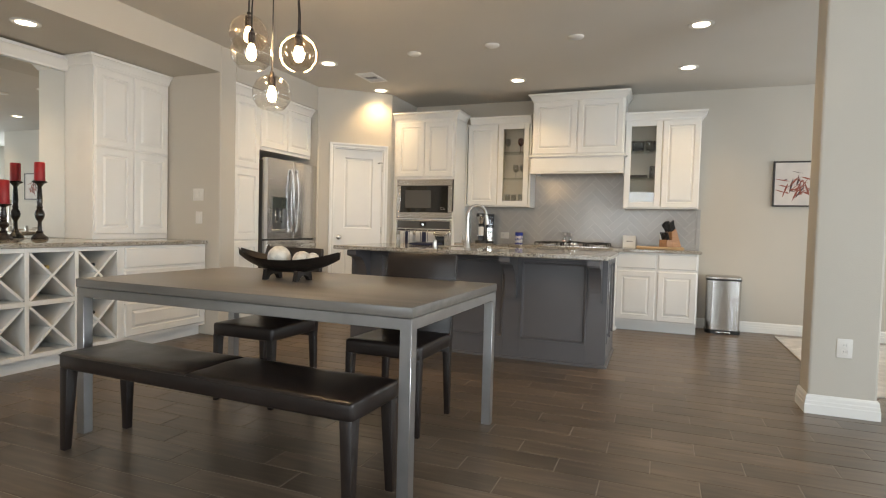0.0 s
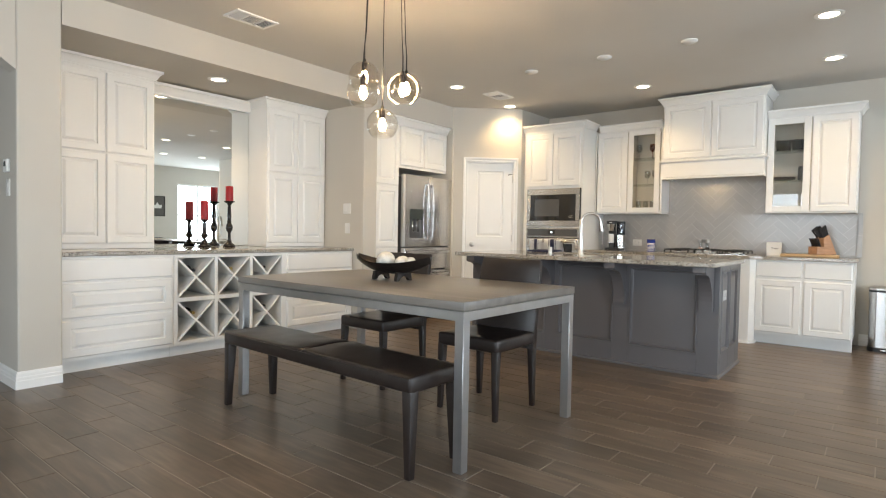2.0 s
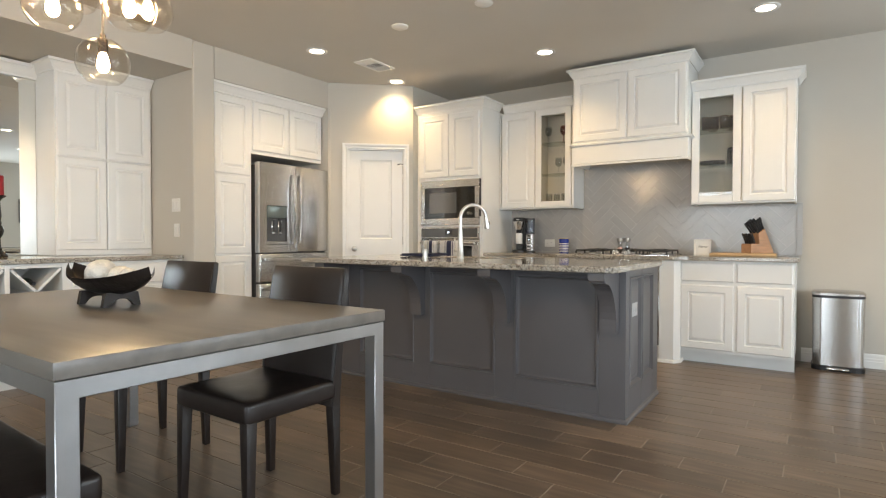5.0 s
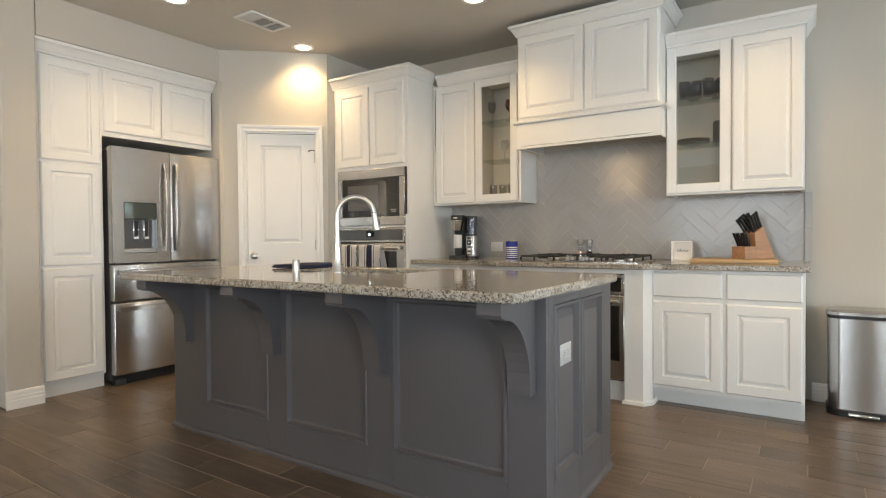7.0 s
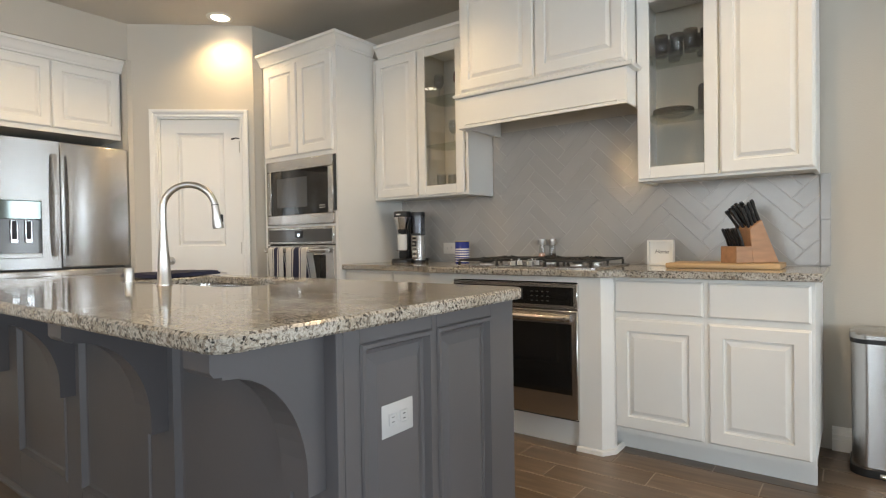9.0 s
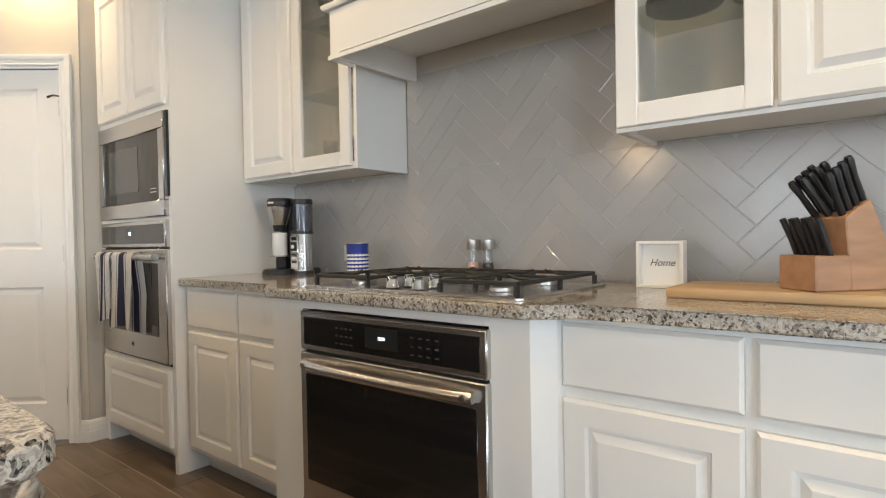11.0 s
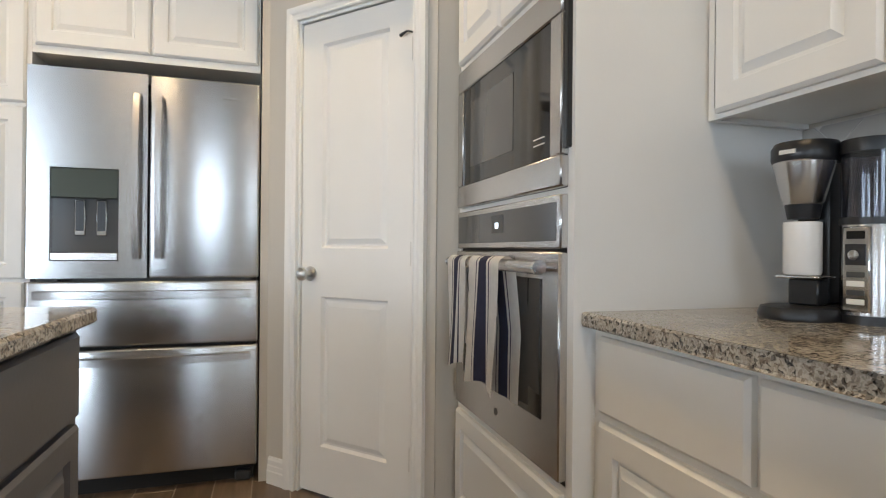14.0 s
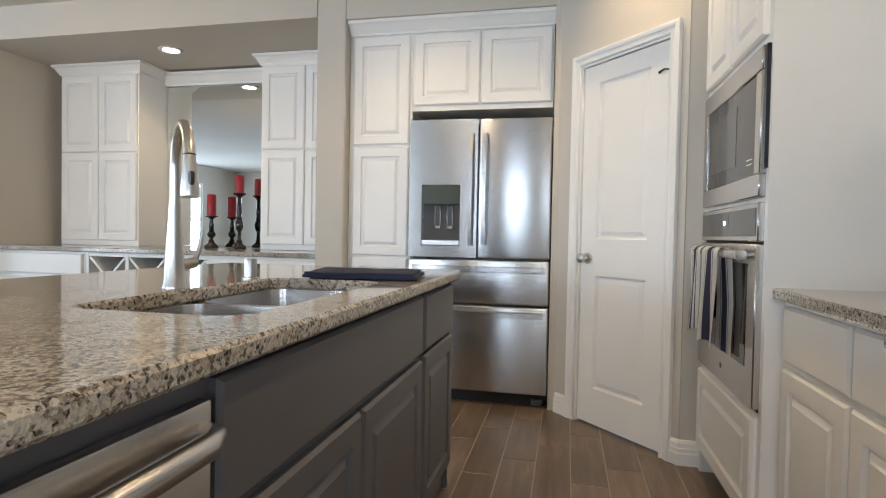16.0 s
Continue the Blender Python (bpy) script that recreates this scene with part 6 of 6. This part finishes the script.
# ---- bin, picture, rug and the living room ----
root = thing("trash_can", "slim stainless pedal bin against the wall", "bin", pose(0.852, 6.755, 0))
def bin_ring(z, o=0.0):
    return [(x, y, z) for x, y in rounded(-0.175 + o, -0.13 + o, 0.175 - o, 0.13 - o, 0.07 - o * 0.5, 6)]
def stack(levels):
    bm, prev = bmesh.new(), None
    for z, o in levels:
        ring = [bm.verts.new(p) for p in bin_ring(z, o)]
        if prev:
            for i in range(len(ring)):
                bm.faces.new([prev[i], prev[(i + 1) % len(ring)], ring[(i + 1) % len(ring)], ring[i]])
        else:
            bm.faces.new(ring[::-1])
        prev = ring
    bm.faces.new(prev)
    return bm
part("foot_ring", stack([(0, -0.004), (0.035, -0.004), (0.042, 0.004)]), BLACK, root)
part("bin_body", stack([(0.042, 0.004), (0.585, 0.0)]), STEEL, root)
part("rim", stack([(0.585, -0.003), (0.605, -0.003)]), BLACK, root)
part("lid", stack([(0.605, -0.005), (0.622, -0.005), (0.634, 0.008), (0.638, 0.03)]), STEEL_H, root, "brushed steel lid")
part("pedal", box((-0.075, -0.165, 0.012), (0.075, -0.125, 0.030), 0.006, 2), CHROME, root, "steel foot pedal")

root = thing("painting", "abstract canvas of russet strokes in a dark frame", "painting", pose(1.56, NORTH_Y - 0.003, 1.665))
bm = bmesh.new()
w, h, f = 0.50, 0.50, 0.018
for p, q in (((-w / 2, -h / 2), (-w / 2 + f, h / 2)), ((w / 2 - f, -h / 2), (w / 2, h / 2)), ((-w / 2 + f, -h / 2), (w / 2 - f, -h / 2 + f)), ((-w / 2 + f, h / 2 - f), (w / 2 - f, h / 2))):
    bx(bm, (p[0], -0.035, p[1]), (q[0], 0, q[1]), 0.002)
part("frame", bm, FRAMEM, root)
cv = part("canvas", box((-w / 2 + f, -0.024, -h / 2 + f), (w / 2 - f, -0.004, h / 2 - f)), PAINTING, root, "pale canvas")
rng = random.Random(4)
for i in range(46):
    a, r = rng.uniform(0, 2 * math.pi), rng.uniform(0.02, 0.17)
    cx, cz = -0.02 + 0.06 * rng.gauss(0, 1), -0.03 + 0.045 * rng.gauss(0, 1)
    L, t = r * 0.55, rng.uniform(0.002, 0.011)
    if abs(a - math.pi / 2) < 0.6:
        L *= 1.5
    cx, cz = max(-0.16, min(0.16, cx)), max(-0.15, min(0.15, cz))
    L = min(L, 0.085)
    bm = prism(bmesh.new(), [(-L, 0), (-L * 0.3, -t), (L * 0.6, -t * 0.5), (L, 0), (L * 0.4, t * 0.7), (-L * 0.5, t)], -0.0012 - 0.00003 * i, 0, "y")
    part("brush_stroke", bm, (PAINT_R, PAINT_R, PAINT_D, PAINT_R)[i % 4], cv, "", pose(cx, -0.0241, cz, 0, math.degrees(a), 0), smooth=False)
single("rug", box((1.36, 4.45, 0.0), (4.2, 6.70, 0.012), 0.004), RUGM, "pale thick area rug in the next room", "rug")

root = thing("dark_chair", "dark wooden armchair with a navy cushion on the rug", "chair", pose(2.45, 5.35, 0.012, 0, 0, -70))
for sx in (-1, 1):
    for sy in (-1, 1):
        part("leg", tube(bmesh.new(), [(sx * 0.25, sy * 0.24, 0), (sx * 0.26, sy * 0.25, 0.60 if sy < 0 else 0.84)], [0.016, 0.022], 8), FRAMEM, root)
    part("arm", box((sx * 0.26 - 0.03, -0.28, 0.60), (sx * 0.26 + 0.03, 0.27, 0.63), 0.008, 2), FRAMEM, root)
part("seat_rail", box((-0.24, -0.24, 0.30), (0.24, 0.24, 0.345), 0.006), FRAMEM, root)
part("cushion", box((-0.235, -0.25, 0.346), (0.235, 0.22, 0.46), 0.03, 3), NAVY, root, "navy seat cushion")
part("back_panel", box((-0.235, 0.20, 0.46), (0.235, 0.26, 0.86), 0.02, 3), NAVY, root)
root = thing("sofa", "long grey cloth sofa in the living room", "sofa", pose(4.2, 2.4, 0, 0, 0, -90))
part("seat", box((-1.0, -0.45, 0.12), (1.0, 0.25, 0.44), 0.04, 3), FELT, root)
part("backrest", box((-1.0, 0.25, 0.12), (1.0, 0.47, 0.84), 0.05, 3), FELT, root)
for s in (-1, 1):
    part("arm", box((s * 1.0, -0.45, 0.10), (s * 1.18, 0.47, 0.62), 0.05, 3), FELT, root)
    for y in (-0.38, 0.38):
        part("foot", box((s * 0.95 - 0.03, y - 0.03, 0), (s * 0.95 + 0.03, y + 0.03, 0.12), 0.004), FRAMEM, root)
root = thing("picture_frame", "small dark framed print on the living room wall", "picture", pose(EAST_X - 0.002, 6.62, 1.66, 0, 0, -90))
bm = bmesh.new()
for p, q in (((-0.2, -0.27), (-0.17, 0.27)), ((0.17, -0.27), (0.2, 0.27)), ((-0.17, -0.27), (0.17, -0.24)), ((-0.17, 0.24), (0.17, 0.27))):
    bx(bm, (p[0], -0.03, p[1]), (q[0], 0, q[1]), 0.003)
part("frame", bm, FRAMEM, root)
cv = part("print", box((-0.17, -0.012, -0.24), (0.17, -0.004, 0.24)), DISH, root, "dark print with a pale ornament")
part("ornament", prism(bmesh.new(), [(-0.10, -0.06), (0.10, -0.06), (0.12, 0.04), (0.05, 0.02), (0.0, 0.10), (-0.05, 0.02), (-0.12, 0.04)], -0.002, 0, "y"), PLATE, cv, "", pose(0, -0.0122, 0), smooth=False)

# ---- pieces: backsplash tiles and floor planks ----
def clip(poly, x0, z0, x1, z1):
    """Cut a polygon to a rectangle."""
    for ax, v, s in ((0, x0, 1), (0, x1, -1), (1, z0, 1), (1, z1, -1)):
        out = []
        for i, p in enumerate(poly):
            q = poly[(i + 1) % len(poly)]
            a, b = s * (p[ax] - v), s * (q[ax] - v)
            if a >= 0:
                out.append(p)
            if a * b < 0:
                t = a / (a - b)
                out.append((p[0] + (q[0] - p[0]) * t, p[1] + (q[1] - p[1]) * t))
        poly = out
        if len(poly) < 3:
            return []
    return poly


def area(poly):
    return abs(sum(p[0] * q[1] - q[0] * p[1] for p, q in zip(poly, poly[1:] + poly[:1]))) / 2


def tile_mesh(bm):
    """A satin tile whose eased edges are polished."""
    me = mesh_of("tile", bm, TILE)
    me.materials.append(TILE_EDGE)
    for p in me.polygons:
        if 0.3 < abs(p.normal.y) < 0.998:
            p.material_index = 1
    return me


BS0, BS1 = -2.188, 0.60
bm = box((BS0, NORTH_Y - 0.003, CT), (BS1, NORTH_Y + 0.001, 1.372))
bx(bm, (-1.34, NORTH_Y - 0.003, 1.372), (-0.246, NORTH_Y + 0.001, 1.80))
splash = setting("backsplash", bm, mat("tile_grout", (0.60, 0.58, 0.55), 0.85, var=0.05, scale=30), "grey glazed herringbone tile backsplash", "backsplash")
TL, TW, G = 0.304, 0.076, 0.0022
c45 = math.sqrt(0.5)
for i in range(-60, 61):
    for j in range(-16, 17):
        for kind in (0, 1):
            u, v = i * TW + j * TL, i * TW - j * TL
            r = (u, v, u + TL, v + TW) if kind == 0 else (u, v + TW, u + TW, v + TW + TL)
            r = (r[0] + G / 2, r[1] + G / 2, r[2] - G / 2, r[3] - G / 2)
            poly = [((a - b) * c45 - 0.8, (a + b) * c45 + 1.2) for a, b in ((r[0], r[1]), (r[2], r[1]), (r[2], r[3]), (r[0], r[3]))]
            xs = [p[0] for p in poly]
            if max(xs) < BS0 or min(xs) > BS1:
                continue
            for cut in ((BS0 + 0.001, CT + 0.002, BS1 - 0.045, 1.371), (-1.338, 1.371, -0.248, 1.80)):
                shape = clip(poly, *cut)
                if len(shape) < 3 or area(shape) < 0.0004:
                    continue
                cx, cz = sum(p[0] for p in shape) / len(shape), sum(p[1] for p in shape) / len(shape)
                bm = prism(bmesh.new(), [(p[0] - cx, p[1] - cz) for p in shape], 0.002, -0.0016, "y", 0.0026, -0.0006)
                piece("tile", tile_mesh(bm), splash, pose(cx, NORTH_Y - 0.003, cz, random.uniform(-0.4, 0.4), 0, random.uniform(-0.4, 0.4)))
for k in range(2):
    z = CT + 0.002 + k * 0.231
    bm = prism(bmesh.new(), [(0, 0), (0.042, 0), (0.042, 0.228), (0, 0.228)], 0, -0.006, "y", 0.0022, -0.0012)
    piece("tile", tile_mesh(bm), splash, pose(BS1 - 0.043, NORTH_Y - 0.003, z))

PW, PL, PG = 0.159, 0.612, 0.0042
def plank_mesh(w, d):
    bm = bmesh.new()
    e = 0.0016
    prev = None
    for z, o in ((-0.0035, 0), (-0.001, 0), (0.0, e)):
        ring = [bm.verts.new(v) for v in ((o, o, z), (w - o, o, z), (w - o, d - o, z), (o, d - o, z))]
        if prev:
            for k in range(4):
                bm.faces.new([prev[k], prev[(k + 1) % 4], ring[(k + 1) % 4], ring[k]])
        prev = ring
    bm.faces.new(prev)
    return bm


full = mesh_of("plank", plank_mesh(PL - PG, PW - PG), PLANK)
X0, X1, Y0, Y1 = -6.1, 6.5, -3.6, NORTH_Y
verts, faces, near = [], [], 0
for r in range(int((Y0 - 2.34) / PW) - 1, int((Y1 - 2.34) / PW) + 1):
    y = 2.34 + r * PW
    shift = -0.235 - 0.204 * (r % 3)
    for c in range(int((X0 - shift) / PL) - 1, int((X1 - shift) / PL) + 2):
        x = shift + c * PL
        if x < -4.7 and not (x > -6.1 and -0.5 < y < 0.86):
            continue
        if x > X1 or y < Y0:
            continue
        if -3.3 < x < 1.1 and 0.9 < y < 6.2 and not (-2.4 < x < -0.9 and 4.45 < y < 5.1) and near < 300:
            piece("plank", full, floor, pose(x, y, 0, 0, 0, 0))
            near += 1
        else:
            k, e = len(verts), 0.0016
            for z, o in ((-0.004, 0), (-0.0012, 0), (0.0, e)):
                verts += [(x + o, y + o, z), (x + PL - PG - o, y + o, z), (x + PL - PG - o, y + PW - PG - o, z), (x + o, y + PW - PG - o, z)]
            for a in (0, 4):
                for q in range(4):
                    faces.append((k + a + q, k + a + (q + 1) % 4, k + a + 4 + (q + 1) % 4, k + a + 4 + q))
            faces.append((k + 8, k + 9, k + 10, k + 11))
me = bpy.data.meshes.new("outer_planks")
me.from_pydata(verts, [], faces)
me.materials.append(PLANK_FAR)
ob = new("outer_planks", me)
ob.parent = floor
tagged(ob, "wood-look tile planks further off", "", "", "stuff")
